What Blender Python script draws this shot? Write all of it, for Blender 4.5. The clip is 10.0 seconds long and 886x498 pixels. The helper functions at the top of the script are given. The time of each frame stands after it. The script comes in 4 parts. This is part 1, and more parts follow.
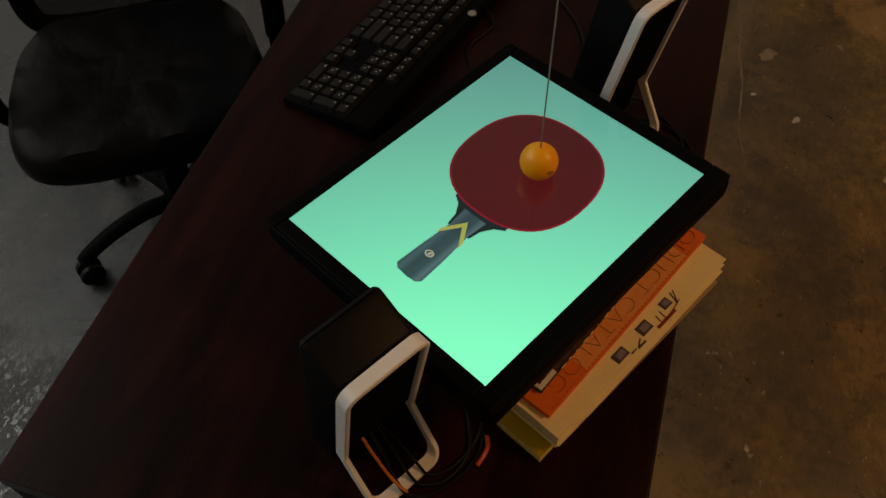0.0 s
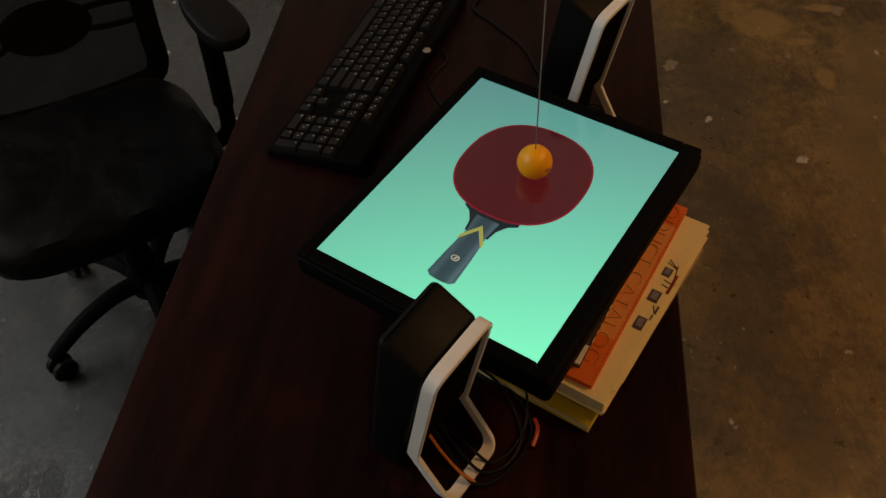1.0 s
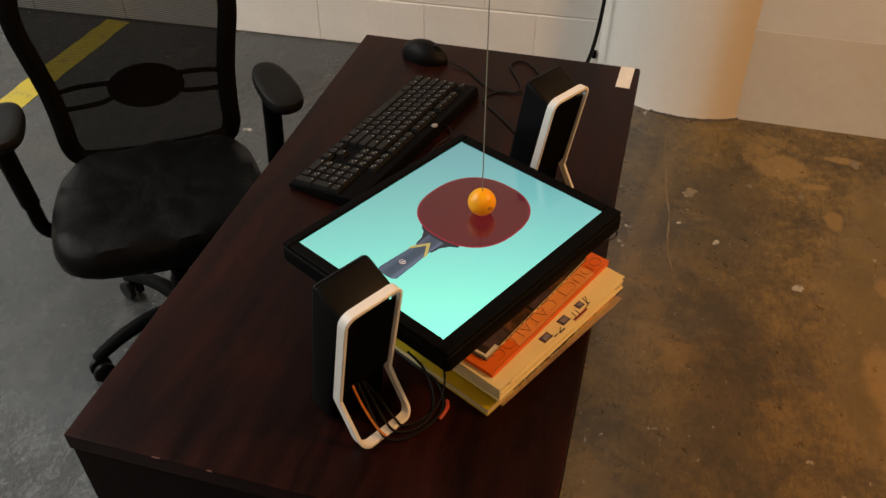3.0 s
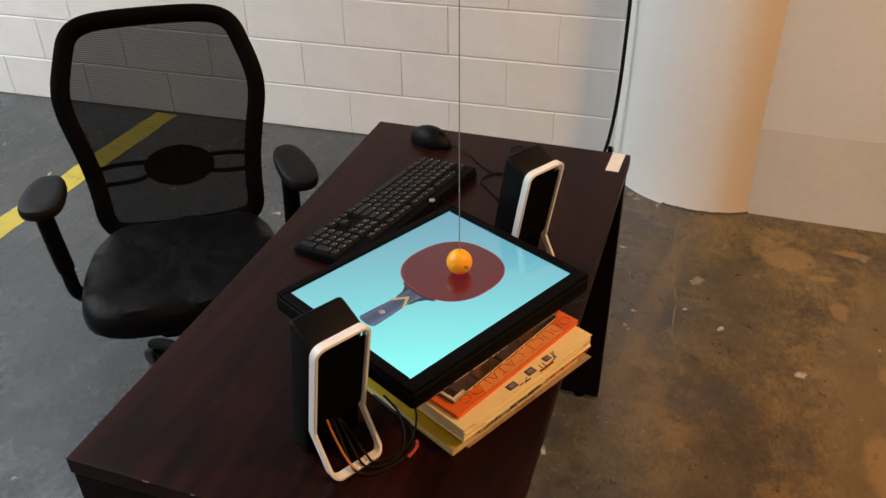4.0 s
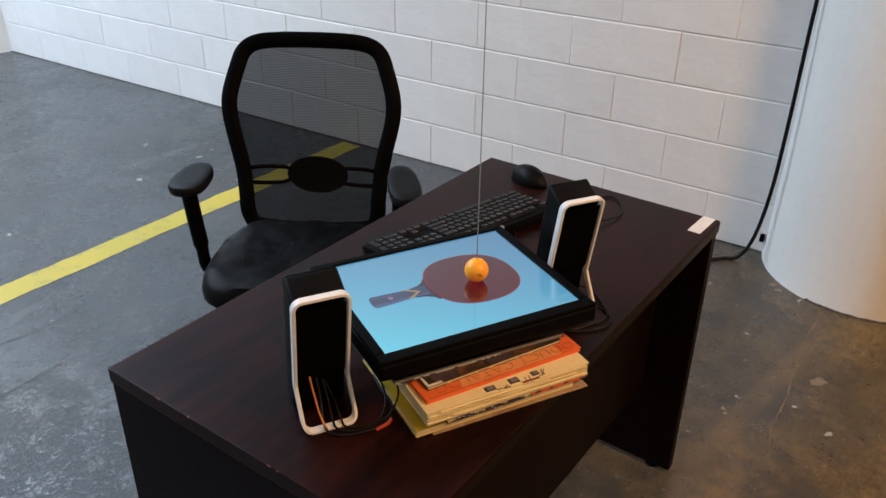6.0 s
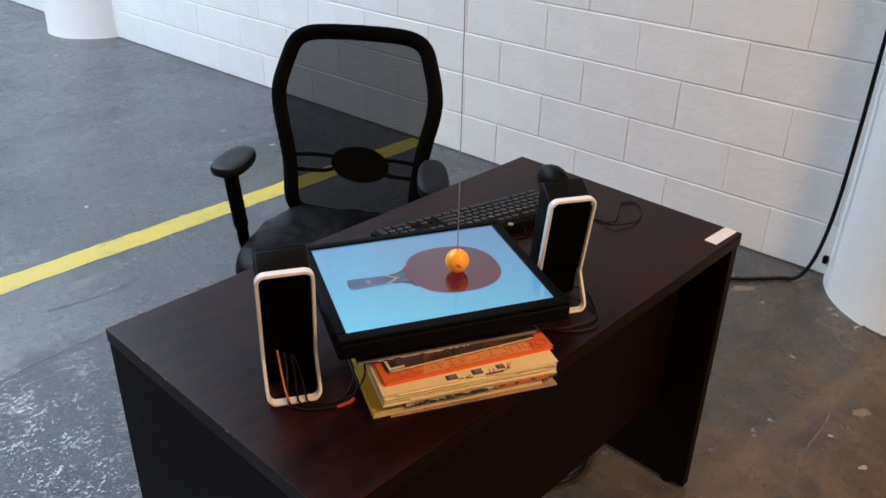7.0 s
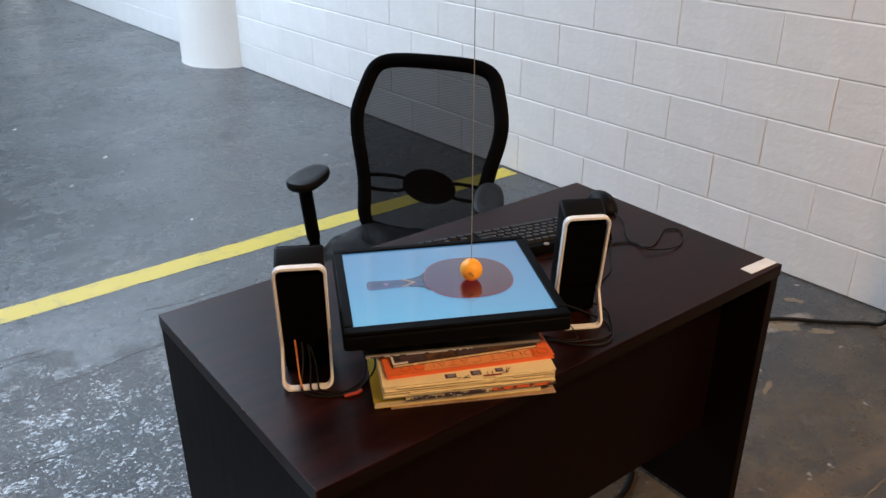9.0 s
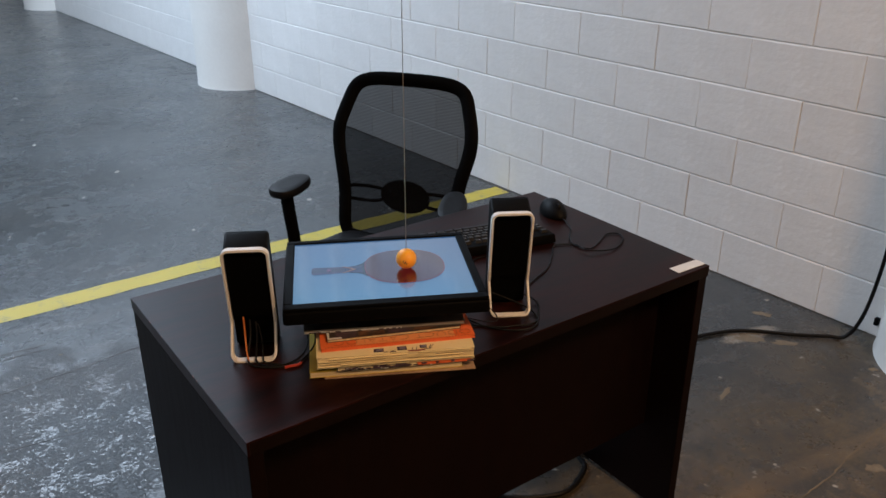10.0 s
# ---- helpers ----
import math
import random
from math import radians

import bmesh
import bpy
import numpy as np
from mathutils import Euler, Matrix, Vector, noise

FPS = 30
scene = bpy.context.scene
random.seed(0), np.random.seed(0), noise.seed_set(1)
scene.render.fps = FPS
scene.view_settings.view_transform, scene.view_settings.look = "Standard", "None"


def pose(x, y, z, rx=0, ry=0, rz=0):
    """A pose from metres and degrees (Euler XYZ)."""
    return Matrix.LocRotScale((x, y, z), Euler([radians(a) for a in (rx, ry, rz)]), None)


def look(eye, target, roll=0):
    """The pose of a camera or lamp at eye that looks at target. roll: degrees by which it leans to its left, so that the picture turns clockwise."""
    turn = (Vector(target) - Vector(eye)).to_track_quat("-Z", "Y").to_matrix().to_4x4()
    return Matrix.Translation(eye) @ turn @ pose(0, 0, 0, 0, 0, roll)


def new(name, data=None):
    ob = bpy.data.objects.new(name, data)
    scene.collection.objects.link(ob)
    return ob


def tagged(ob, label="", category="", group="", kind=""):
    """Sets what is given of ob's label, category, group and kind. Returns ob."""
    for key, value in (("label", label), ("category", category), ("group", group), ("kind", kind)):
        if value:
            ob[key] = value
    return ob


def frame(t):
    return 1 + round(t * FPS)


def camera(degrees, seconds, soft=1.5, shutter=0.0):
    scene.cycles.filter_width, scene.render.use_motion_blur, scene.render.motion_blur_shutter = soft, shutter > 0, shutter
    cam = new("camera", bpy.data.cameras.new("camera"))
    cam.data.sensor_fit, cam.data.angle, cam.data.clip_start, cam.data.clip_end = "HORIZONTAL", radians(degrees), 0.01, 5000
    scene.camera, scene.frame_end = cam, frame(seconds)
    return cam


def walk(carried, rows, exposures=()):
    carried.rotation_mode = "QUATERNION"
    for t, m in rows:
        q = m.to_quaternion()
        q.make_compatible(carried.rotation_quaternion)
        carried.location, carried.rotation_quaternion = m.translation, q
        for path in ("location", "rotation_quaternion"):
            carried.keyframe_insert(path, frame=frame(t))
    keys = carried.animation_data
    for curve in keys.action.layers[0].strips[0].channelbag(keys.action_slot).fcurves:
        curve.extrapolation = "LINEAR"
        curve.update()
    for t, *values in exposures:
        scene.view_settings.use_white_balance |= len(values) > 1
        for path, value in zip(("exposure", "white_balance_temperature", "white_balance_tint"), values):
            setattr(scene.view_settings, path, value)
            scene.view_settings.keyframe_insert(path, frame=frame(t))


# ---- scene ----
cam = camera(56.7, 10.0)
PATH = [
    (0, (-0.147, 0.09, 1.518), (0.97, 0.46, -0.099), -1.5),
    (0.2, (-0.165, 0.104, 1.516), (0.992, 0.454, -0.078), -2.0),
    (0.5, (-0.191, 0.139, 1.526), (1.003, 0.416, -0.054), -2.3),
    (0.7, (-0.214, 0.156, 1.525), (1.023, 0.404, -0.027), -3.4),
    (1, (-0.25, 0.18, 1.536), (1.021, 0.373, 0.004), -3.2),
    (1.2, (-0.278, 0.184, 1.537), (1.014, 0.35, 0.019), -3.8),
    (1.5, (-0.318, 0.171, 1.563), (1.01, 0.294, 0.073), -2.5),
    (1.7, (-0.346, 0.141, 1.57), (1.022, 0.276, 0.117), -1.9),
    (2, (-0.382, 0.105, 1.587), (1.008, 0.279, 0.159), -0.0),
    (2.2, (-0.403, 0.076, 1.589), (0.999, 0.31, 0.182), -0.4),
    (3.3, (-0.516, -0.064, 1.597), (0.963, 0.39, 0.329), -0.4),
    (3.5, (-0.541, -0.098, 1.599), (0.954, 0.389, 0.363), -0.8),
    (3.8, (-0.566, -0.131, 1.609), (0.983, 0.386, 0.455), -0.0),
    (4, (-0.574, -0.145, 1.608), (1.0, 0.398, 0.499), -0.8),
    (4.2, (-0.568, -0.164, 1.611), (1.027, 0.391, 0.54), -0.5),
    (4.5, (-0.563, -0.211, 1.61), (1.025, 0.423, 0.573), -0.1),
    (4.7, (-0.551, -0.249, 1.603), (1.011, 0.462, 0.575), 0.3),
    (5, (-0.547, -0.303, 1.601), (1.011, 0.481, 0.622), 1.6),
    (5.2, (-0.547, -0.342, 1.6), (0.982, 0.499, 0.622), 1.3),
    (5.5, (-0.552, -0.384, 1.585), (0.948, 0.517, 0.615), 0.8),
    (5.7, (-0.552, -0.421, 1.576), (0.92, 0.531, 0.613), 0.9),
    (6, (-0.562, -0.466, 1.563), (0.865, 0.558, 0.608), 0.8),
    (6.2, (-0.565, -0.496, 1.57), (0.841, 0.555, 0.61), 1.2),
    (7.3, (-0.421, -0.662, 1.527), (0.812, 0.607, 0.595), 1.0),
    (7.5, (-0.405, -0.677, 1.507), (0.8, 0.625, 0.584), 1.1),
    (7.7, (-0.379, -0.69, 1.508), (0.792, 0.627, 0.562), 1.3),
    (8, (-0.363, -0.699, 1.507), (0.756, 0.651, 0.545), 0.8),
    (8.2, (-0.357, -0.703, 1.522), (0.74, 0.677, 0.577), 0.3),
    (8.5, (-0.366, -0.72, 1.544), (0.769, 0.646, 0.625), 2.1),
    (8.7, (-0.372, -0.748, 1.555), (0.733, 0.651, 0.649), 0.6),
    (9, (-0.396, -0.818, 1.553), (0.696, 0.611, 0.677), -0.1),
    (9.2, (-0.392, -0.877, 1.558), (0.703, 0.537, 0.663), 0.7),
    (9.5, (-0.391, -0.948, 1.55), (0.718, 0.467, 0.675), 0.5),
    (9.7, (-0.38, -0.987, 1.554), (0.696, 0.466, 0.7), -0.2),
    (10, (-0.367, -1.054, 1.557), (0.697, 0.431, 0.743), 0.1),
]
EXPOSURES = [(0, -1.85, 8100, 13), (1.0, -1.72, 8000, 13), (2.0, -1.13, 8600, 13), (3.5, -0.33, 7300, 12), (4.5, -0.20, 6400, 12), (5.5, -0.22, 5950, 10), (7.5, -0.12, 5700, 10), (9.0, -0.20, 5700, 10), (9.5, -0.18, 5700, 10), (10.0, -0.64, 5700, 10)]
walk(cam, [(t, look(eye, target, roll)) for t, eye, target, roll in PATH], EXPOSURES)

# ---- light ----
world = bpy.data.worlds.new("sky")
scene.world = world
world.use_nodes = True
sky = world.node_tree.nodes.new("ShaderNodeTexSky")
sky.sky_type, sky.sun_disc, sky.sun_elevation, sky.sun_rotation = "NISHITA", False, radians(40), radians(200)
world.node_tree.links.new(sky.outputs[0], world.node_tree.nodes["Background"].inputs[0])
world.node_tree.nodes["Background"].inputs[1].default_value = 0.1


def area_lamp(name, where, target, size_x, size_y, watts, colour):
    data = bpy.data.lights.new(name, "AREA")
    data.shape, data.size, data.size_y, data.energy, data.color = "RECTANGLE", size_x, size_y, watts, colour
    ob = new(name, data)
    ob.matrix_world = look(where, target)
    return ob


# daylight through the roof light, and a warm ceiling lamp on the bare-floor side
area_lamp("skylight_daylight", (-0.5, 6.0, 4.28), (-0.5, 6.0, 0), 4.6, 5.6, 770, (0.84, 0.93, 1.0))
# bluish panel added in the unseen high windows to brighten the display's reflection
area_lamp("added_window_light", (2.48, 4.75, 3.12), (0.0, 4.63, 3.12), 4.1, 1.3, 17, (0.70, 0.88, 1.0))
area_lamp("unseen_warm_lamp_light", (0.8, -2.3, 3.3), (0.85, -0.9, 0), 0.6, 0.6, 122, (1.0, 0.56, 0.25))
# second warm fill, added to soften the column's shadow on the wall
area_lamp("unseen_warm_lamp_light", (-1.6, -1.5, 3.3), (-1.6, -1.5, 0), 0.6, 0.6, 34, (1.0, 0.57, 0.26))

# ---- materials ----
def material(name, colour, colour2=None, rough=0.6, metal=0.0, scale=8.0, fine=120.0, bump=0.1, mix=0.5, stretch=(1, 1, 1),
             rough_spread=0.1, emit=None, strength=0.0, specular=0.5, coat=0.0, islands=0.0, contrast=(0.3, 0.7)):
    """A surface with variation at two scales, in object coordinates."""
    m = bpy.data.materials.new(name)
    m.use_nodes = True
    nt = m.node_tree
    n, l = nt.nodes, nt.links
    p = n["Principled BSDF"]
    p.inputs["Metallic"].default_value = metal
    p.inputs["Specular IOR Level"].default_value = specular
    p.inputs["Coat Weight"].default_value = coat
    tc = n.new("ShaderNodeTexCoord")
    mp = n.new("ShaderNodeMapping")
    mp.inputs["Scale"].default_value = stretch
    l.new(tc.outputs["Object"], mp.inputs["Vector"])
    big, small = n.new("ShaderNodeTexNoise"), n.new("ShaderNodeTexNoise")
    for node, s in ((big, scale), (small, fine)):
        node.inputs["Scale"].default_value = s
        node.inputs["Detail"].default_value = 5
        l.new(mp.outputs[0], node.inputs["Vector"])
    add = n.new("ShaderNodeMix")
    add.data_type = "FLOAT"
    add.inputs[0].default_value = 0.35
    l.new(big.outputs[0], add.inputs[2])
    l.new(small.outputs[0], add.inputs[3])
    ramp = n.new("ShaderNodeValToRGB")
    ramp.color_ramp.elements[0].position, ramp.color_ramp.elements[1].position = contrast
    c2 = colour2 or tuple(c * (1 - mix * 0.4) for c in colour)
    ramp.color_ramp.elements[0].color, ramp.color_ramp.elements[1].color = (*c2, 1), (*colour, 1)
    l.new(add.outputs[0], ramp.inputs[0])
    out = ramp.outputs[0]
    if islands:
        info = n.new("ShaderNodeObjectInfo")
        hsv = n.new("ShaderNodeHueSaturation")
        mr = n.new("ShaderNodeMapRange")
        mr.inputs["To Min"].default_value, mr.inputs["To Max"].default_value = 1 - islands, 1 + islands
        l.new(info.outputs["Random"], mr.inputs[0])
        l.new(mr.outputs[0], hsv.inputs["Value"])
        l.new(out, hsv.inputs["Color"])
        out = hsv.outputs[0]
    l.new(out, p.inputs["Base Color"])
    rr = n.new("ShaderNodeMapRange")
    rr.inputs["To Min"].default_value, rr.inputs["To Max"].default_value = max(0.02, rough - rough_spread), min(1, rough + rough_spread)
    l.new(big.outputs[0], rr.inputs[0])
    l.new(rr.outputs[0], p.inputs["Roughness"])
    if bump:
        b = n.new("ShaderNodeBump")
        b.inputs["Strength"].default_value, b.inputs["Distance"].default_value = bump, 0.004
        l.new(add.outputs[0], b.inputs["Height"])
        l.new(b.outputs[0], p.inputs["Normal"])
    if emit:
        p.inputs["Emission Color"].default_value = (*emit, 1)
        p.inputs["Emission Strength"].default_value = strength
    return m


def concrete(name):
    """Worn, once painted concrete: grey in the parking bays, brown and scuffed on the bare side, with pale chips and fine scratches."""
    m = bpy.data.materials.new(name)
    m.use_nodes = True
    nt = m.node_tree
    n, l = nt.nodes, nt.links
    p = n["Principled BSDF"]
    tc = n.new("ShaderNodeTexCoord")

    def noise_node(scale, detail=6, rough=0.6, stretch=None):
        node = n.new("ShaderNodeTexNoise")
        node.inputs["Scale"].default_value, node.inputs["Detail"].default_value, node.inputs["Roughness"].default_value = scale, detail, rough
        if stretch:
            mp = n.new("ShaderNodeMapping")
            mp.inputs["Scale"].default_value = stretch
            mp.inputs["Rotation"].default_value = (0, 0, radians(25))
            l.new(tc.outputs["Object"], mp.inputs["Vector"])
            l.new(mp.outputs[0], node.inputs["Vector"])
        else:
            l.new(tc.outputs["Object"], node.inputs["Vector"])
        return node.outputs[0]

    def ramp(src, a, b, ca=(0, 0, 0), cb=(1, 1, 1)):
        r = n.new("ShaderNodeValToRGB")
        r.color_ramp.elements[0].position, r.color_ramp.elements[1].position = a, b
        r.color_ramp.elements[0].color, r.color_ramp.elements[1].color = (*ca, 1), (*cb, 1)
        l.new(src, r.inputs[0])
        return r.outputs[0]

    def blend(fac, a, b):
        mx = n.new("ShaderNodeMix")
        mx.data_type = "RGBA"
        for socket, value in ((mx.inputs[0], fac), (mx.inputs[6], a), (mx.inputs[7], b)):
            if isinstance(value, (tuple, float)):
                socket.default_value = (*value, 1) if isinstance(value, tuple) else value
            else:
                l.new(value, socket)
        return mx.outputs[2]

    wide, grain = noise_node(0.9), noise_node(70, 8, 0.7)
    mid = blend(0.55, noise_node(8, 12, 0.82), noise_node(34, 8, 0.78))
    cloud = blend(0.24, noise_node(1.3, 10, 0.6), mid)
    grey = blend(ramp(cloud, 0.40, 0.60), (0.024, 0.0285, 0.031), (0.053, 0.060, 0.065))
    grey = blend(ramp(noise_node(3.1, 6, 0.6, (1, 2.5, 1)), 0.55, 0.68), grey, (0.072, 0.073, 0.073))
    brown = blend(ramp(blend(0.55, noise_node(3.0, 10, 0.72), mid), 0.44, 0.56), (0.040, 0.025, 0.0080), (0.190, 0.121, 0.037))
    brown = blend(ramp(noise_node(26, 5, 0.7, (1, 3.5, 1)), 0.50, 0.66), brown, blend(0.5, brown, (0.022, 0.014, 0.008)))
    brown = blend(ramp(noise_node(2.6, 10, 0.75), 0.56, 0.60), brown, blend(0.6, brown, (0.25, 0.155, 0.052)))
    ragged_small = noise_node(16, 8, 0.8)
    ragged_wide = noise_node(4.2, 8, 0.72)

    def blob(x, y, rx, ry, turn, soft=0.14, rag=1.5, top=1.0):
        """A ragged patch: 1 inside, 0 outside."""
        mp, ln = n.new("ShaderNodeMapping"), n.new("ShaderNodeVectorMath")
        mp.vector_type = "TEXTURE"
        mp.inputs["Location"].default_value, mp.inputs["Rotation"].default_value, mp.inputs["Scale"].default_value = (x, y, 0), (0, 0, radians(turn)), (rx, ry, 1)
        l.new(tc.outputs["Object"], mp.inputs["Vector"])
        ln.operation = "LENGTH"
        l.new(mp.outputs[0], ln.inputs[0])
        fray, wob = n.new("ShaderNodeMath"), n.new("ShaderNodeMath")
        fray.operation = wob.operation = "MULTIPLY_ADD"
        fray.inputs[1].default_value, wob.inputs[1].default_value = rag * 0.6, rag
        l.new(ragged_small, fray.inputs[0])
        l.new(ln.outputs["Value"], fray.inputs[2])
        l.new(ragged_wide, wob.inputs[0])
        l.new(fray.outputs[0], wob.inputs[2])
        edge = n.new("ShaderNodeMapRange")
        edge.interpolation_type = "SMOOTHSTEP"
        mid = 1.0 + rag * 0.8
        edge.inputs["From Min"].default_value, edge.inputs["From Max"].default_value = mid - soft, mid + soft
        edge.inputs["To Min"].default_value, edge.inputs["To Max"].default_value = top, 0.0
        l.new(wob.outputs[0], edge.inputs[0])
        return edge.outputs[0]

    # an old olive coating with a broken pale rim, worn tan where it has lifted
    rim = blob(1.25, -1.72, 1.35, 1.10, 0, 0.05, 0.30, 0.45)
    coat = blob(1.25, -1.735, 1.35, 1.09, 0, 0.03, 0.30, 0.75)
    brown = blend(rim, brown, (0.24, 0.17, 0.085))
    brown = blend(coat, brown, blend(ramp(noise_node(7, 9, 0.75), 0.4, 0.62), (0.098, 0.064, 0.017), (0.150, 0.098, 0.026)))
    for x, y, rx, ry, turn, top in ((2.0, -0.51, 0.065, 0.085, 20, 0.6), (1.06, -0.75, 0.17, 0.055, 10, 0.7), (1.455, -0.79, 0.055, 0.04, 30, 0.65), (0.93, -0.80, 0.08, 0.10, 0, 0.6),
                                    (2.10, -0.72, 0.018, 0.06, 0, 0.7), (1.92, -0.62, 0.016, 0.05, 10, 0.6), (1.75, -0.66, 0.05, 0.03, 0, 0.6), (1.62, -0.10, 0.42, 0.035, -8, 0.35)):
        brown = blend(blob(x, y, rx, ry, turn, 0.25, 1.3, top), brown, (0.30, 0.185, 0.066))
    for x, y, rx, ry, turn in ((1.25, -0.33, 0.10, 0.05, 30), (1.78, -0.36, 0.22, 0.10, 10), (0.95, -0.35, 0.25, 0.09, 0), (1.93, -0.69, 0.04, 0.03, 0), (1.36, -0.24, 0.05, 0.025, 40), (0.6, -0.42, 0.14, 0.07, 0)):
        brown = blend(blob(x, y, rx, ry, turn, 0.5, 1.6, 0.55), brown, (0.034, 0.024, 0.013))
    smears = ramp(noise_node(6.5, 9, 0.75, (1, 2.2, 1)), 0.61, 0.68)
    grey = blend(smears, grey, blend(0.55, grey, (0.15, 0.157, 0.162)))
    # the bare side begins about where the desk ends, with an uneven border
    sep = n.new("ShaderNodeSeparateXYZ")
    l.new(tc.outputs["Object"], sep.inputs[0])
    along = n.new("ShaderNodeMath")
    along.operation = "MULTIPLY_ADD"
    along.inputs[1].default_value = 1.1
    l.new(wide, along.inputs[0])
    l.new(sep.outputs["Y"], along.inputs[2])
    side = n.new("ShaderNodeMapRange")
    side.inputs["From Min"].default_value, side.inputs["From Max"].default_value = 0.20, 1.05
    side.inputs["To Min"].default_value, side.inputs["To Max"].default_value = 1.0, 0.0
    l.new(along.outputs[0], side.inputs[0])
    base = blend(side.outputs[0], grey, brown)
    base = blend(ramp(noise_node(2.3, 4), 0.56, 0.72), base, blend(0.5, base, (0.06, 0.055, 0.05)))
    # a patch of coarse flaking coating on the bay side, rougher in relief than the rest
    off = n.new("ShaderNodeVectorMath")
    off.operation = "DISTANCE"
    off.inputs[1].default_value = (-0.04, 1.36, 0)
    l.new(tc.outputs["Object"], off.inputs[0])
    ragged = n.new("ShaderNodeMath")
    ragged.operation = "MULTIPLY_ADD"
    ragged.inputs[1].default_value = 0.9
    l.new(noise_node(4.5, 6, 0.7), ragged.inputs[0])
    l.new(off.outputs["Value"], ragged.inputs[2])
    patch = ramp(ragged.outputs[0], 0.86, 1.16, (1, 1, 1), (0, 0, 0))
    flakes = ramp(blend(0.35, noise_node(56, 7, 0.8, (1, 1.8, 1)), noise_node(9, 6, 0.75)), 0.475, 0.53)
    flaked = n.new("ShaderNodeMath")
    flaked.operation = "MULTIPLY"
    l.new(patch, flaked.inputs[0])
    l.new(flakes, flaked.inputs[1])
    # the flakes are also coloured paler, part of their glint put into the colour
    base = blend(flaked.outputs[0], base, (0.150, 0.157, 0.165))
    peel = n.new("ShaderNodeMath")
    peel.operation = "MULTIPLY"
    l.new(ramp(noise_node(24, 6, 0.75, (1, 1.9, 1)), 0.635, 0.665), peel.inputs[0])
    l.new(ramp(blend(0.4, noise_node(2.2, 4, 0.6), side.outputs[0]), 0.30, 0.50), peel.inputs[1])
    base = blend(peel.outputs[0], base, blend(0.5, base, (0.42, 0.40, 0.36)))
    base = blend(blob(2.15, 0.47, 0.13, 0.035, -12, 0.3, 1.2, 0.7), base, (0.36, 0.32, 0.26))
    base = blend(blob(-0.10, 1.93, 0.12, 0.014, 3, 0.3, 0.8, 0.8), base, (0.045, 0.044, 0.042))
    # a dark oily stain beside the yellow line
    spot, frayed = n.new("ShaderNodeVectorMath"), n.new("ShaderNodeMath")
    spot.operation, frayed.operation = "DISTANCE", "MULTIPLY_ADD"
    spot.inputs[1].default_value = (1.59, 2.47, 0)
    frayed.inputs[1].default_value = 0.55
    l.new(tc.outputs["Object"], spot.inputs[0])
    l.new(noise_node(9, 7, 0.75), frayed.inputs[0])
    l.new(spot.outputs["Value"], frayed.inputs[2])
    oily = ramp(frayed.outputs[0], 0.36, 0.46, (0.6, 0.6, 0.6), (0, 0, 0))
    base = blend(oily, base, (0.032, 0.026, 0.022))
    chips = ramp(noise_node(14, 3, 0.5), 0.70, 0.735)
    base = blend(chips, base, (0.40, 0.38, 0.34))
    scratches = ramp(noise_node(9, 7, 0.7, (1, 9, 1)), 0.66, 0.70)
    base = blend(scratches, base, blend(0.5, base, (0.34, 0.33, 0.31)))
    base = blend(ramp(grain, 0.3, 0.75), blend(0.25, base, (0.02, 0.02, 0.02)), base)
    l.new(base, p.inputs["Base Color"])
    p.inputs["Specular IOR Level"].default_value = 0.62
    # glossy where the old coating is whole, dull where it has gone; the flaking patch glints flake by flake
    gloss = ramp(blend(0.45, noise_node(11, 6, 0.7), noise_node(1.7, 5, 0.6)), 0.38, 0.66, (0.14, 0.14, 0.14), (0.40, 0.40, 0.40))
    gloss = blend(side.outputs[0], gloss, ramp(noise_node(11, 6, 0.7), 0.3, 0.72, (0.24, 0.24, 0.24), (0.50, 0.50, 0.50)))
    gloss = blend(patch, gloss, (0.52, 0.52, 0.52))
    l.new(blend(flaked.outputs[0], gloss, (0.2, 0.2, 0.2)), p.inputs["Roughness"])
    strength = n.new("ShaderNodeMapRange")
    strength.inputs["To Min"].default_value, strength.inputs["To Max"].default_value = 0.14, 0.45
    l.new(patch, strength.inputs[0])
    bp = n.new("ShaderNodeBump")
    bp.inputs["Distance"].default_value = 0.003
    l.new(strength.outputs[0], bp.inputs["Strength"])
    hs = n.new("ShaderNodeMath")
    hs.operation = "ADD"
    l.new(flakes, hs.inputs[0])
    l.new(chips, hs.inputs[1])
    l.new(hs.outputs[0], bp.inputs["Height"])
    l.new(bp.outputs[0], p.inputs["Normal"])
    return m


def mesh_cloth(name):
    """Open woven mesh: fine horizontal bars with gaps that let the place behind show through."""
    m = bpy.data.materials.new(name)
    m.use_nodes = True
    nt = m.node_tree
    n, l = nt.nodes, nt.links
    p = n["Principled BSDF"]
    p.inputs["Base Color"].default_value, p.inputs["Roughness"].default_value = (0.0025, 0.0025, 0.003, 1), 0.8
    p.inputs["Specular IOR Level"].default_value = 0.1
    tc = n.new("ShaderNodeTexCoord")
    w = n.new("ShaderNodeTexWave")
    w.bands_direction = "Z"
    w.inputs["Scale"].default_value = 72
    l.new(tc.outputs["Object"], w.inputs["Vector"])
    r = n.new("ShaderNodeMapRange")
    r.inputs["To Min"].default_value, r.inputs["To Max"].default_value = 0.81, 0.92
    l.new(w.outputs["Fac"], r.inputs[0])
    l.new(r.outputs[0], p.inputs["Alpha"])
    return m


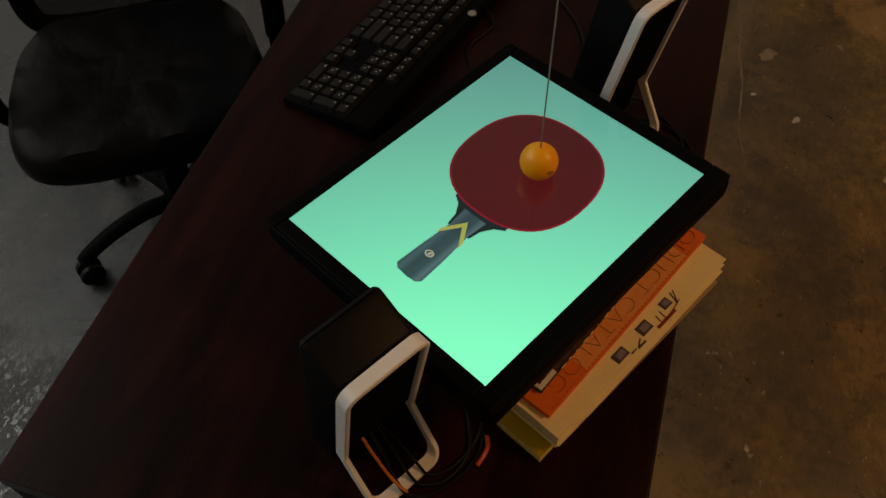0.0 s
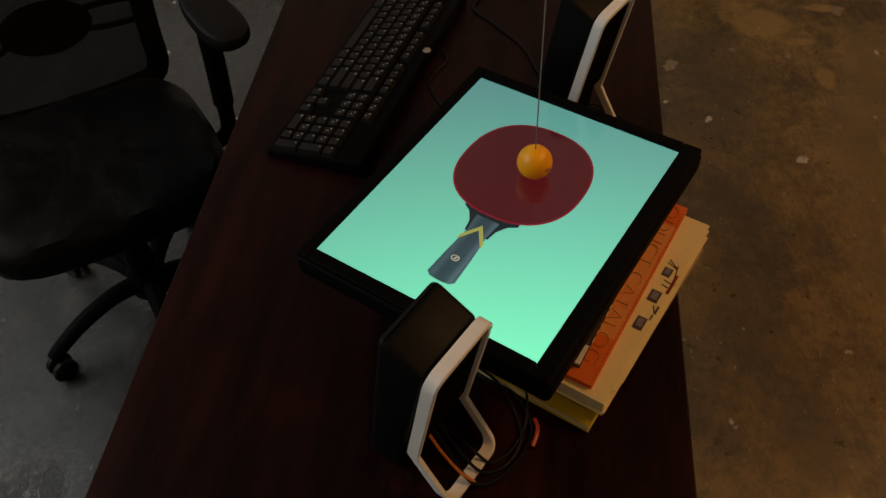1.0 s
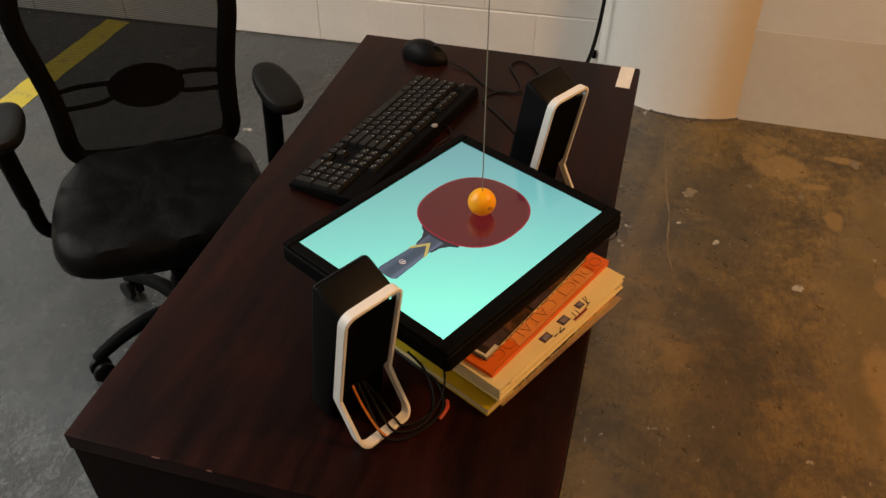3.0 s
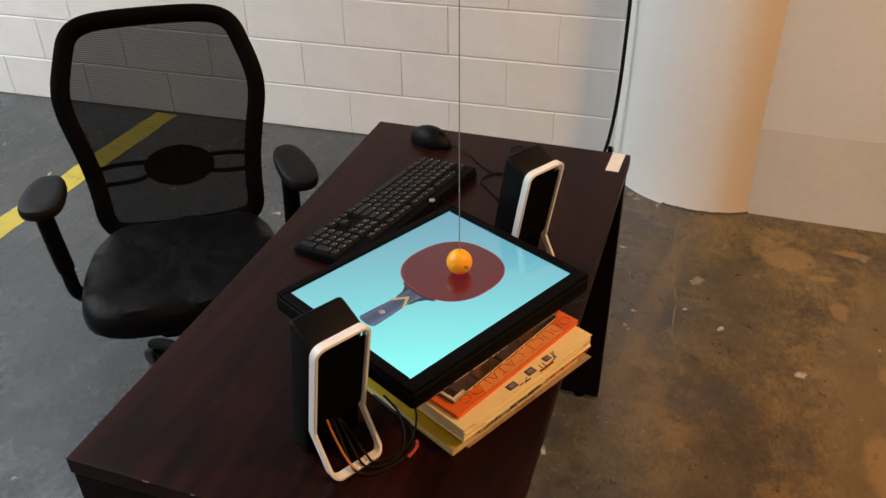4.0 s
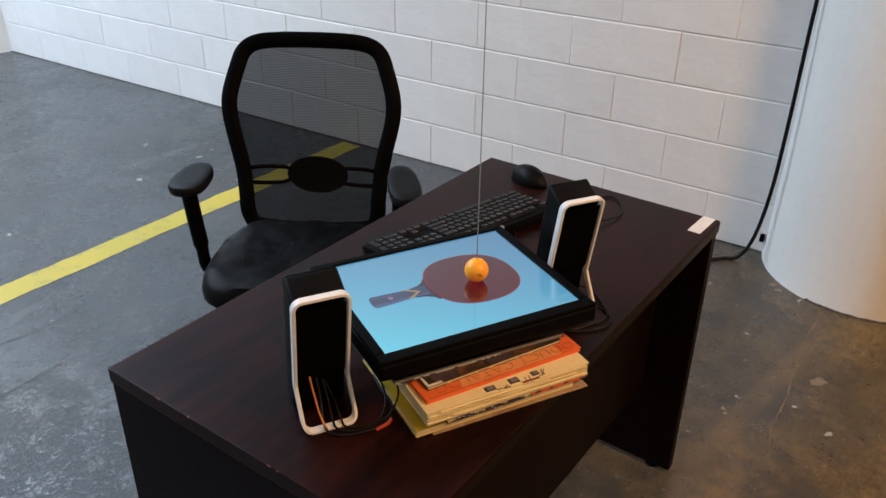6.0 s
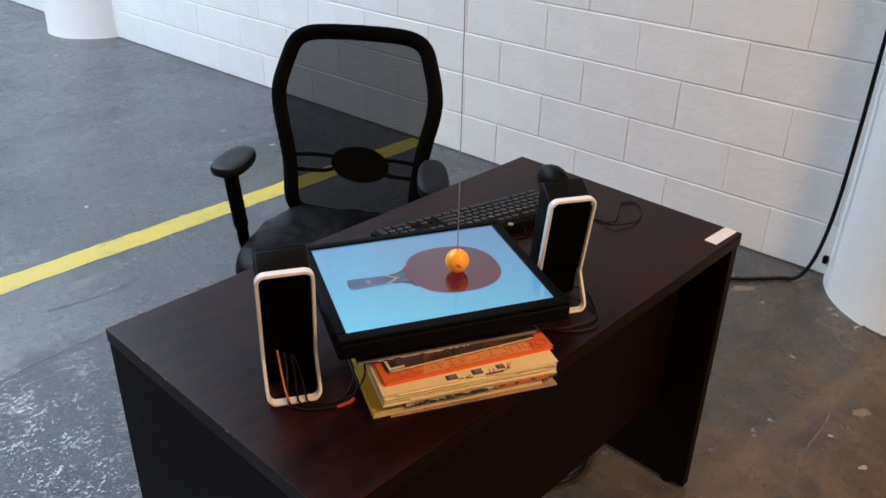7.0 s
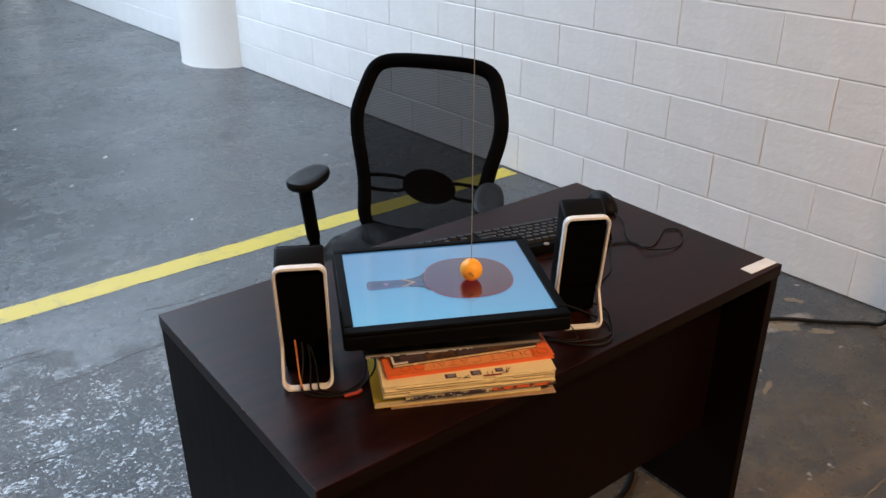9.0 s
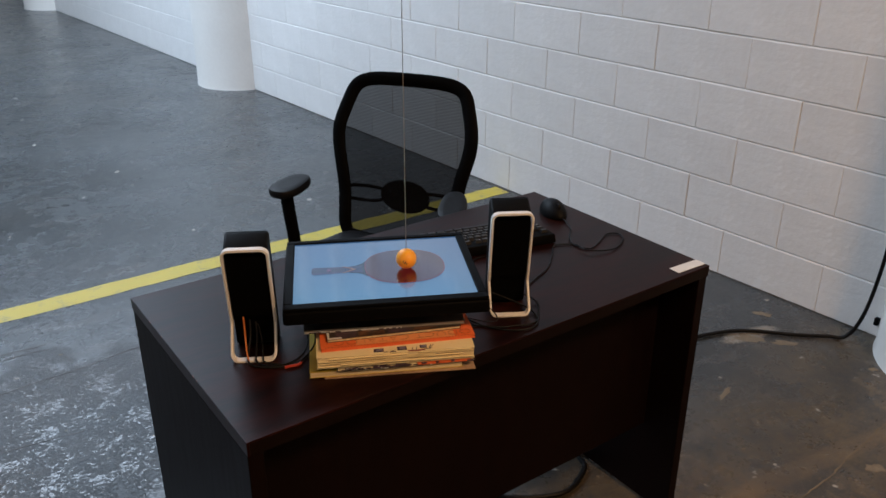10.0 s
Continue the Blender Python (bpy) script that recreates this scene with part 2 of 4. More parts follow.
FLOOR = concrete("worn_concrete")
BLOCK = material("painted_block", (0.83, 0.82, 0.80), (0.76, 0.75, 0.73), rough=0.55, scale=7, fine=34, bump=1.6, islands=0.03)
MORTAR = material("painted_mortar", (0.81, 0.80, 0.78), rough=0.7, scale=6, fine=80, bump=0.3)
PLASTER = material("painted_plaster", (0.75, 0.735, 0.70), (0.68, 0.66, 0.62), rough=0.5, scale=1.6, fine=40, bump=0.15)
CRACK = material("pale_crack_filler", (0.19, 0.145, 0.085), (0.12, 0.09, 0.055), rough=0.7, scale=40)
NICK = material("worn_reddish_core", (0.11, 0.055, 0.04), rough=0.7, scale=60)
CHIP = material("pale_fleck", (0.21, 0.165, 0.105), (0.14, 0.11, 0.075), rough=0.7, scale=60)
STAIN = material("oil_stain", (0.030, 0.024, 0.018), (0.05, 0.04, 0.03), rough=0.45, scale=20)
AGED = material("aged_painted_plaster", (0.70, 0.665, 0.60), (0.63, 0.585, 0.51), rough=0.5, scale=2.5, fine=40, bump=0.15)
CEILING = material("ceiling_paint", (0.55, 0.55, 0.54), rough=0.8, scale=2)
YELLOW = material("yellow_floor_paint", (0.50, 0.39, 0.035), (0.26, 0.215, 0.07), rough=0.42, scale=14, fine=90, bump=0.25, contrast=(0.33, 0.47))
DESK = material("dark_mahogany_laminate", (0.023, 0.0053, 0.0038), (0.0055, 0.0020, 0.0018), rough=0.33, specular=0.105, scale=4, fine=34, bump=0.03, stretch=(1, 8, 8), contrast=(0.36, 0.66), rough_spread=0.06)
# uprights and front edge repeat the laminate darker, their shade put into the colour
DESK_SHADED_SIDE = material("mahogany_laminate_shaded_upright", (0.0070, 0.0027, 0.0024), (0.0038, 0.0015, 0.0014), rough=0.5, specular=0.07, scale=7, fine=60, bump=0.03, stretch=(9, 9, 1), rough_spread=0.06)
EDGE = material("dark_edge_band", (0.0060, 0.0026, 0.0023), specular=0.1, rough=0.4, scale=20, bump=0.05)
BLACK = material("black_plastic", (0.0032, 0.0032, 0.0036), (0.002, 0.002, 0.0023), rough=0.55, specular=0.04, scale=20, fine=400, bump=0.06)
GLOSS = material("black_gloss_plastic", (0.003, 0.003, 0.0036), rough=0.5, specular=0.12, scale=20, bump=0.0)
CLOTH = material("black_speaker_cloth", (0.0022, 0.0022, 0.0022), rough=0.9, specular=0.1, scale=40, fine=900, bump=0.4)
WHITE = material("white_plastic", (0.80, 0.795, 0.785), (0.73, 0.72, 0.70), rough=0.35, scale=10, fine=200, bump=0.03)
KEY = material("black_key", (0.0055, 0.0055, 0.006), rough=0.5, specular=0.25, scale=60, fine=600, bump=0.05)
LEGEND = material("pale_legend", (0.27, 0.27, 0.26), rough=0.6, scale=60)
LEATHER = material("black_leather", (0.0035, 0.0035, 0.0042), (0.0025, 0.0025, 0.003), rough=0.46, specular=0.10, scale=9, fine=40, bump=1.1)
RUBBER = material("black_rubber", (0.0055, 0.0055, 0.006), rough=0.5, specular=0.18, scale=30, bump=0.05)


def folds(m):
    """Sharp creases across the seat leather, over its finer grain."""
    n, l = m.node_tree.nodes, m.node_tree.links
    p = n["Principled BSDF"]
    grain = p.inputs["Normal"].links[0].from_socket
    tc, mp, warp, vo, mr, bp = (n.new("ShaderNode" + k) for k in ("TexCoord", "Mapping", "TexNoise", "TexVoronoi", "MapRange", "Bump"))
    mp.inputs["Scale"].default_value = (7.0, 3.2, 3.2)
    warp.inputs["Scale"].default_value = 6.0
    add = n.new("ShaderNodeVectorMath")
    add.operation = "MULTIPLY_ADD"
    add.inputs[1].default_value = (1.4, 1.4, 1.4)
    l.new(tc.outputs["Object"], mp.inputs["Vector"])
    l.new(tc.outputs["Object"], warp.inputs["Vector"])
    l.new(warp.outputs["Color"], add.inputs[0])
    l.new(mp.outputs[0], add.inputs[2])
    vo.feature = "DISTANCE_TO_EDGE"
    vo.inputs["Scale"].default_value = 1.0
    l.new(add.outputs[0], vo.inputs["Vector"])
    mr.inputs["From Max"].default_value = 0.22
    l.new(vo.outputs["Distance"], mr.inputs[0])
    bp.inputs["Strength"].default_value, bp.inputs["Distance"].default_value = 0.24, 0.005
    l.new(mr.outputs[0], bp.inputs["Height"])
    l.new(grain, bp.inputs["Normal"])
    l.new(bp.outputs[0], p.inputs["Normal"])


folds(LEATHER)
MESH = mesh_cloth("black_open_mesh")
PAPER = material("cream_paper", (0.85, 0.735, 0.42), (0.73, 0.60, 0.32), rough=0.7, scale=14, fine=300, bump=0.1)
PAGES = material("page_edges", (0.86, 0.75, 0.45), (0.46, 0.34, 0.17), rough=0.8, scale=3, fine=60, bump=0.5, stretch=(1, 1, 40))
ORANGE = material("orange_cover", (0.80, 0.155, 0.03), (0.66, 0.13, 0.025), rough=0.45, scale=10)
YCOVER = material("yellow_cover", (0.50, 0.38, 0.02), (0.40, 0.28, 0.02), rough=0.35, scale=10)
DARKCOVER = material("dark_printed_cover", (0.06, 0.045, 0.035), (0.015, 0.012, 0.012), rough=0.35, scale=18, fine=60, contrast=(0.4, 0.6))
GREYCOVER = material("grey_printed_cover", (0.16, 0.15, 0.135), (0.05, 0.045, 0.04), rough=0.4, scale=12, fine=60, contrast=(0.4, 0.6))
BROWNSHEET = material("brown_sheet", (0.48, 0.33, 0.19), (0.14, 0.08, 0.05), rough=0.6, scale=12)
INK = material("dark_ink", (0.03, 0.025, 0.03), (0.10, 0.06, 0.08), rough=0.5, scale=60)
FADED = material("faded_orange_print", (0.80, 0.36, 0.14), (0.74, 0.24, 0.07), rough=0.45, scale=12)
GREYPAGES = material("grey_page_edges", (0.42, 0.38, 0.31), (0.22, 0.19, 0.15), rough=0.8, scale=3, fine=60, bump=0.5, stretch=(1, 1, 40))
INKBROWN = material("brown_ink", (0.27, 0.085, 0.035), rough=0.5, scale=60)
BROWNPIC = material("brown_photograph", (0.16, 0.075, 0.035), (0.02, 0.014, 0.012), rough=0.35, scale=45, fine=160, contrast=(0.4, 0.6))
INKRED = material("red_ink", (0.25, 0.02, 0.02), rough=0.5, scale=60)
INKBLUE = material("blue_ink", (0.10, 0.12, 0.25), (0.25, 0.22, 0.24), rough=0.5, scale=160)
STICKER = material("white_sticker", (0.74, 0.72, 0.68), rough=0.5, scale=20)
BALL = material("orange_celluloid", (1.0, 0.45, 0.014), (1.0, 0.42, 0.014), rough=0.4, scale=30, bump=0.02)
BALL.node_tree.nodes["Principled BSDF"].inputs["Subsurface Weight"].default_value = 0.35
BALL.node_tree.nodes["Principled BSDF"].inputs["Subsurface Radius"].default_value = (1.0, 0.6, 0.2)
BALL.node_tree.nodes["Principled BSDF"].inputs["Subsurface Scale"].default_value = 0.02
STRING = material("grey_thread", (0.22, 0.21, 0.20), rough=0.6, scale=200)
STEEL = material("brushed_steel", (0.45, 0.45, 0.45), rough=0.35, metal=1.0, scale=30)
REDWIRE = material("red_wire", (0.45, 0.05, 0.02), rough=0.4, scale=30)
ORANGEWIRE = material("orange_wire", (0.60, 0.18, 0.03), rough=0.4, scale=30)


TINT = (0.042, 0.0043, 0.028)


def satin_skin(m):
    """The display's satin front: a gloss that grows towards flat angles."""
    n, l = m.node_tree.nodes, m.node_tree.links
    fr, gl, mx = n.new("ShaderNodeLayerWeight"), n.new("ShaderNodeBsdfGlossy"), n.new("ShaderNodeMixShader")
    fr.inputs["Blend"].default_value, gl.inputs["Roughness"].default_value = 0.5, 0.11
    steep, share = n.new("ShaderNodeMath"), n.new("ShaderNodeMath")
    steep.operation, share.operation = "POWER", "MULTIPLY_ADD"
    steep.inputs[1].default_value, share.inputs[1].default_value, share.inputs[2].default_value = 3.5, 0.95, 0.09
    l.new(fr.outputs["Facing"], steep.inputs[0])
    l.new(steep.outputs[0], share.inputs[0])
    l.new(share.outputs[0], mx.inputs[0])
    l.new(n["Principled BSDF"].outputs[0], mx.inputs[1])
    l.new(gl.outputs[0], mx.inputs[2])
    l.new(mx.outputs[0], n["Material Output"].inputs["Surface"])


def lit(name, colour, strength=1.0, colour2=None, scale=9.0):
    """A part of the lit picture on the display, seen through the panel's tinted polariser film."""
    def behind(c):
        return tuple(v * 2.85 / t ** 1.2 for v, t in zip(c, TINT))

    m = material(name, (0.008, 0.008, 0.008), rough=0.5, bump=0.0, specular=0.0, emit=behind(colour), strength=strength, coat=1.0)
    p = m.node_tree.nodes["Principled BSDF"]
    p.inputs["Coat IOR"].default_value, p.inputs["Coat Roughness"].default_value, p.inputs["Coat Tint"].default_value = 1.15, 0.2, (*TINT, 1)
    if colour2:
        n, l = m.node_tree.nodes, m.node_tree.links
        tc, no, mx = n.new("ShaderNodeTexCoord"), n.new("ShaderNodeTexNoise"), n.new("ShaderNodeMix")
        no.inputs["Scale"].default_value = scale
        mx.data_type = "RGBA"
        mx.inputs[6].default_value, mx.inputs[7].default_value = (*behind(colour), 1), (*behind(colour2), 1)
        l.new(tc.outputs["Object"], no.inputs["Vector"])
        l.new(no.outputs[0], mx.inputs[0])
        l.new(mx.outputs[2], p.inputs["Emission Color"])
    satin_skin(m)
    return m


def lit_handle(name):
    """The pictured handle: dark in its middle, with soft blue-grey light along both long edges and faint grain."""
    m = lit(name, (0.020, 0.045, 0.065), 1.0, (0.035, 0.09, 0.12), 30.0)
    n, l = m.node_tree.nodes, m.node_tree.links
    p = n["Principled BSDF"]
    old = p.inputs["Emission Color"].links[0].from_socket
    tc, sep, add, ramp, mx = n.new("ShaderNodeTexCoord"), n.new("ShaderNodeSeparateXYZ"), n.new("ShaderNodeMapRange"), n.new("ShaderNodeValToRGB"), n.new("ShaderNodeMix")
    l.new(tc.outputs["Object"], sep.inputs[0])
    l.new(sep.outputs["Y"], add.inputs[0])
    add.inputs["From Min"].default_value, add.inputs["From Max"].default_value = -0.017, 0.017
    l.new(add.outputs[0], ramp.inputs[0])
    els = ramp.color_ramp.elements
    els[0].position, els[0].color = 0.0, (0.15, 0.15, 0.15, 1)
    els[1].position, els[1].color = 1.0, (0.05, 0.05, 0.05, 1)
    for at, v in ((0.16, 0.75), (0.34, 0.10), (0.62, 0.0), (0.84, 0.40)):
        e = els.new(at)
        e.color = (v, v, v, 1)
    mx.data_type = "RGBA"
    mx.inputs[7].default_value = tuple(v * 2.85 / t ** 1.2 for v, t in zip((0.10, 0.19, 0.25), TINT)) + (1,)
    l.new(ramp.outputs[0], mx.inputs[0])
    l.new(old, mx.inputs[6])
    l.new(mx.outputs[2], p.inputs["Emission Color"])
    return m


SCREEN_ON = lit("lit_aqua", (0.160, 0.86, 0.61), 1.0, (0.148, 0.84, 0.72), 3.0)
PAD_RED = lit("lit_dark_red", (0.105, 0.010, 0.014), 1.0, (0.075, 0.008, 0.014), 8.0)
PAD_EDGE = lit("lit_red_edge", (0.24, 0.012, 0.03), 1.0)
PAD_DARK = lit("lit_slate", (0.020, 0.045, 0.065), 1.0, (0.035, 0.09, 0.12), 30.0)
PAD_NECK = lit("lit_dark_slate", (0.010, 0.022, 0.028), 1.0)
PAD_HANDLE = lit_handle("lit_handle")
PAD_YELLOW = lit("lit_yellow", (0.40, 0.46, 0.12), 1.0)
PAD_PALE = lit("lit_pale", (0.45, 0.47, 0.40), 1.0)


# ---- mesh helpers ----
def part(name, bm, mat, parent=None, label="", smooth=False, at=None):
    me = bpy.data.meshes.new(name)
    bm.normal_update()
    bm.to_mesh(me)
    bm.free()
    me.materials.append(mat)
    if smooth:
        me.polygons.foreach_set("use_smooth", [True] * len(me.polygons))
        me.set_sharp_from_angle(angle=radians(38))
    ob = new(name, me)
    if parent:
        ob.parent = parent
    if at is not None:
        ob.matrix_local = at
    if label:
        ob["label"] = label
    return ob


def thing(name, m, label, category, group="", kind=""):
    ob = new(name)
    ob.empty_display_size = 0.05
    ob.matrix_world = m
    return tagged(ob, label, category, group, kind)


def box(x0, x1, y0, y1, z0, z1, bevel=0.0, seg=2, bm=None):
    own = bmesh.new()
    bmesh.ops.create_cube(own, size=1, matrix=Matrix.Translation(((x0 + x1) / 2, (y0 + y1) / 2, (z0 + z1) / 2)) @ Matrix.Diagonal((x1 - x0, y1 - y0, z1 - z0, 1)))
    if bevel:
        bmesh.ops.bevel(own, geom=list(own.edges), offset=bevel, segments=seg, affect="EDGES", profile=0.5)
    return join(bm, own)


def join(bm, own):
    if bm is None:
        return own
    me = bpy.data.meshes.new("joined")
    own.to_mesh(me)
    own.free()
    bm.from_mesh(me)
    bpy.data.meshes.remove(me)
    return bm


def rounded(w, h, r, seg=6, cx=0.0, cy=0.0):
    """Outline of a rounded rectangle, counter-clockwise."""
    pts = []
    for sx, sy, a0 in ((1, 1, 0), (-1, 1, 90), (-1, -1, 180), (1, -1, 270)):
        for i in range(seg + 1):
            a = radians(a0 + 90 * i / seg)
            pts.append((cx + sx * (w / 2 - r) + r * math.cos(a), cy + sy * (h / 2 - r) + r * math.sin(a)))
    return pts


def prism(outline, z0, z1, bevel=0.0, seg=2, bm=None):
    own = bmesh.new()
    low = [own.verts.new((x, y, z0)) for x, y in outline]
    high = [own.verts.new((x, y, z1)) for x, y in outline]
    own.faces.new(low[::-1])
    top = own.faces.new(high)
    k = len(outline)
    for i in range(k):
        own.faces.new((low[i], low[(i + 1) % k], high[(i + 1) % k], high[i]))
    if bevel:
        own.normal_update()
        es = [e for e in own.edges if abs(e.verts[0].co.z - e.verts[1].co.z) < 1e-7]
        bmesh.ops.bevel(own, geom=es, offset=bevel, segments=seg, affect="EDGES", profile=0.5)
    return join(bm, own)


def flat(outline, z, bm=None):
    own = bmesh.new()
    own.faces.new([own.verts.new((x, y, z)) for x, y in outline])
    return join(bm, own)


def spline(points, steps=8):
    """Points of a smooth curve through the given ones."""
    p = [Vector(points[0])] + [Vector(q) for q in points] + [Vector(points[-1])]
    out = []
    for i in range(1, len(p) - 2):
        a, b, c, d = p[i - 1:i + 3]
        for k in range(steps):
            t = k / steps
            out.append(0.5 * (2 * b + (c - a) * t + (2 * a - 5 * b + 4 * c - d) * t * t + (3 * b - a - 3 * c + d) * t ** 3))
    out.append(p[-2])
    return out


def sweep(points, section, closed=False, bm=None, caps=True, side=None):
    """A section (list of (a, b)) carried along points; a lies along 'side' made square to the way."""
    own = bmesh.new()
    k = len(points)
    rings = []
    prev = Vector(side) if side else None
    for i, q in enumerate(points):
        if closed:
            way = points[(i + 1) % k] - points[i - 1]
        else:
            way = points[min(i + 1, k - 1)] - points[max(i - 1, 0)]
        way.normalize()
        if prev is None:
            prev = Vector((0, 0, 1)) if abs(way.z) < 0.9 else Vector((1, 0, 0))
        ref = Vector(side) if side else prev
        a = (ref - way * ref.dot(way))
        a = a.normalized() if a.length > 1e-5 else prev
        prev = a
        b = way.cross(a)
        s = section(i / max(k - 1, 1)) if callable(section) else section
        rings.append([own.verts.new(q + a * u + b * v) for u, v in s])
    m = len(rings[0])
    for i in range(k if closed else k - 1):
        r0, r1 = rings[i], rings[(i + 1) % k]
        for j in range(m):
            own.faces.new((r0[j], r0[(j + 1) % m], r1[(j + 1) % m], r1[j]))
    if caps and not closed:
        own.faces.new(rings[0][::-1])
        own.faces.new(rings[-1])
    bmesh.ops.recalc_face_normals(own, faces=list(own.faces))
    return join(bm, own)


def ring(r, k=8):
    return [(r * math.cos(2 * math.pi * i / k), r * math.sin(2 * math.pi * i / k)) for i in range(k)]


def tube(points, r, k=8, steps=8, bm=None):
    return sweep(spline(points, steps), ring(r, k), bm=bm)


def lathe(profile, k=24, bm=None):
    """Turn (radius, z) pairs round the z axis."""
    own = bmesh.new()
    rings = [[own.verts.new((r * math.cos(2 * math.pi * i / k), r * math.sin(2 * math.pi * i / k), z)) for i in range(k)] for r, z in profile]
    for r0, r1 in zip(rings, rings[1:]):
        for i in range(k):
            own.faces.new((r0[i], r0[(i + 1) % k], r1[(i + 1) % k], r1[i]))
    own.faces.new(rings[0][::-1])
    own.faces.new(rings[-1])
    bmesh.ops.recalc_face_normals(own, faces=list(own.faces))
    return join(bm, own)


# ---- the hall ----
def wall_x(y):
    """The block wall stands a little out of square with the desk."""
    return 2.535 - 0.047 * y


WALL_TURN = math.degrees(math.atan(0.047))
X0, X1, Y0, Y1, TOP = -6.5, 2.9, -6.0, 13.5, 4.3

floor = part("floor", box(X0, X1, Y0, Y1, -0.2, 0, 0), FLOOR)
tagged(floor, "worn grey and brown concrete floor with chips and scuffs", "floor", kind="structure")

# block wall: a mortar core with one painted block per piece; its own frame runs along the wall
wall = thing("wall_east", pose(wall_x(0), 0, 0, 0, 0, 90 + WALL_TURN), "white-painted concrete block wall with raked joints", "wall", kind="structure")
PITCH, COURSE = 0.45, 0.2025
# unseen windows above eye level, added for the display's reflection: from, to along the wall, sill and head heights
WA, WB, WS, WH = 2.66, 6.83, 12 * COURSE, 19 * COURSE
for a, b, lo, hi in ((-0.25, WA, 0, TOP), (WB, Y1, 0, TOP), (WA, WB, 0, WS), (WA, WB, WH, TOP)):
    part("mortar_core", box(a, b, -0.25, -0.006, lo, hi), MORTAR, wall)


def block_mesh(length):
    bm = bmesh.new()
    d, h, b = 0.055, COURSE - 0.0002, 0.0054
    xs = ((0.0002, length - 0.0002), (0.0002 + b * 0.5, length - 0.0002 - b * 0.5))
    lo = [bm.verts.new((x, -d, z)) for x, z in ((xs[0][0], 0.0002), (xs[0][1], 0.0002), (xs[0][1], h), (xs[0][0], h))]
    mi = [bm.verts.new((v.co.x, -0.0028, v.co.z)) for v in lo]
    hi = [bm.verts.new((x, 0, z)) for x, z in ((xs[1][0], 0.0002 + b), (xs[1][1], 0.0002 + b), (xs[1][1], h - b), (xs[1][0], h - b))]
    for r0, r1 in ((lo, mi), (mi, hi)):
        for i in range(4):
            bm.faces.new((r0[i], r0[(i + 1) % 4], r1[(i + 1) % 4], r1[i]))
    bm.faces.new(hi)
    bmesh.ops.recalc_face_normals(bm, faces=list(bm.faces))
    me = bpy.data.meshes.new("block")
    bm.to_mesh(me)
    bm.free()
    me.materials.append(BLOCK)
    return me


added_windows = thing("added_window_1", wall.matrix_world.copy(), "unseen high band of added windows with white glazing bars", "window", kind="structure")
for lo, hi in ((WS, WS + 0.05), (WH - 0.05, WH)):
    part("window_frame", box(WA, WB, -0.10, -0.02, lo, hi), WHITE, added_windows)
for i in range(9):
    a = WA + (WB - WA - 0.045) * i / 8
    part("glazing_bar", box(a, a + 0.045, -0.07, -0.025, WS + 0.0505, WH - 0.0505), WHITE, added_windows)

# smooth wall on the bare side, its end built round the column
near_wall = part("wall_east_plaster", box(2.285, 2.9, Y0, -0.33, 0, TOP, 0.004), PLASTER)
tagged(near_wall, "smooth tan-white painted wall beside the column", "wall", kind="structure")
part("low_band", box(2.2842, 2.4, Y0, -0.345, 0, 0.345), AGED, near_wall, "aged tan paint low on the wall")
for nm, (a, b, c, d) in {"wall_north": (X0, X1, Y1, Y1 + 0.2), "wall_south": (X0, X1, Y0 - 0.2, Y0), "wall_west": (X0 - 0.2, X0, Y0, Y1)}.items():
    tagged(part(nm, box(a, b, c, d, 0, TOP), PLASTER), "plain pale painted wall of the hall", "wall", kind="structure")
# the ceiling has one roof light
SX0, SX1, SY0, SY1 = -2.9, 1.9, 3.1, 8.9
cb = box(X0, X1, Y0, SY0, TOP, TOP + 0.25)
box(X0, X1, SY1, Y1, TOP, TOP + 0.25, bm=cb)
box(X0, SX0, SY0, SY1, TOP, TOP + 0.25, bm=cb)
box(SX1, X1, SY0, SY1, TOP, TOP + 0.25, bm=cb)
tagged(part("ceiling", cb, CEILING), "grey painted ceiling with a roof light", "ceiling", kind="structure")


def rusty_plaster(name):
    """The column's paint with a soft orange rust run down the side where the smooth wall meets it."""
    m = material(name, (0.75, 0.735, 0.70), (0.68, 0.66, 0.62), rough=0.5, scale=1.6, fine=40, bump=0.15)
    n, l = m.node_tree.nodes, m.node_tree.links
    p = n["Principled BSDF"]
    old = p.inputs["Base Color"].links[0].from_socket
    tc, sep = n.new("ShaderNodeTexCoord"), n.new("ShaderNodeSeparateXYZ")
    l.new(tc.outputs["Object"], sep.inputs[0])
    mp, no = n.new("ShaderNodeMapping"), n.new("ShaderNodeTexNoise")
    mp.inputs["Scale"].default_value = (9, 9, 1.1)
    no.inputs["Scale"].default_value, no.inputs["Detail"].default_value = 1.0, 4
    l.new(tc.outputs["Object"], mp.inputs[0])
    l.new(mp.outputs[0], no.inputs["Vector"])
    off = n.new("ShaderNodeMath")
    off.operation = "MULTIPLY_ADD"
    off.inputs[1].default_value = 0.07
    l.new(no.outputs[0], off.inputs[0])
    l.new(sep.outputs["Y"], off.inputs[2])
    band = n.new("ShaderNodeMapRange")
    band.interpolation_type = "SMOOTHSTEP"
    band.inputs["From Min"].default_value, band.inputs["From Max"].default_value = 0.035, -0.085
    band.inputs["To Min"].default_value, band.inputs["To Max"].default_value = 0.0, 0.5
    l.new(off.outputs[0], band.inputs[0])
    mx = n.new("ShaderNodeMix")
    mx.data_type = "RGBA"
    mx.inputs[7].default_value = (0.62, 0.44, 0.20, 1)
    l.new(band.outputs[0], mx.inputs[0])
    l.new(old, mx.inputs[6])
    l.new(mx.outputs[2], p.inputs["Base Color"])
    return m


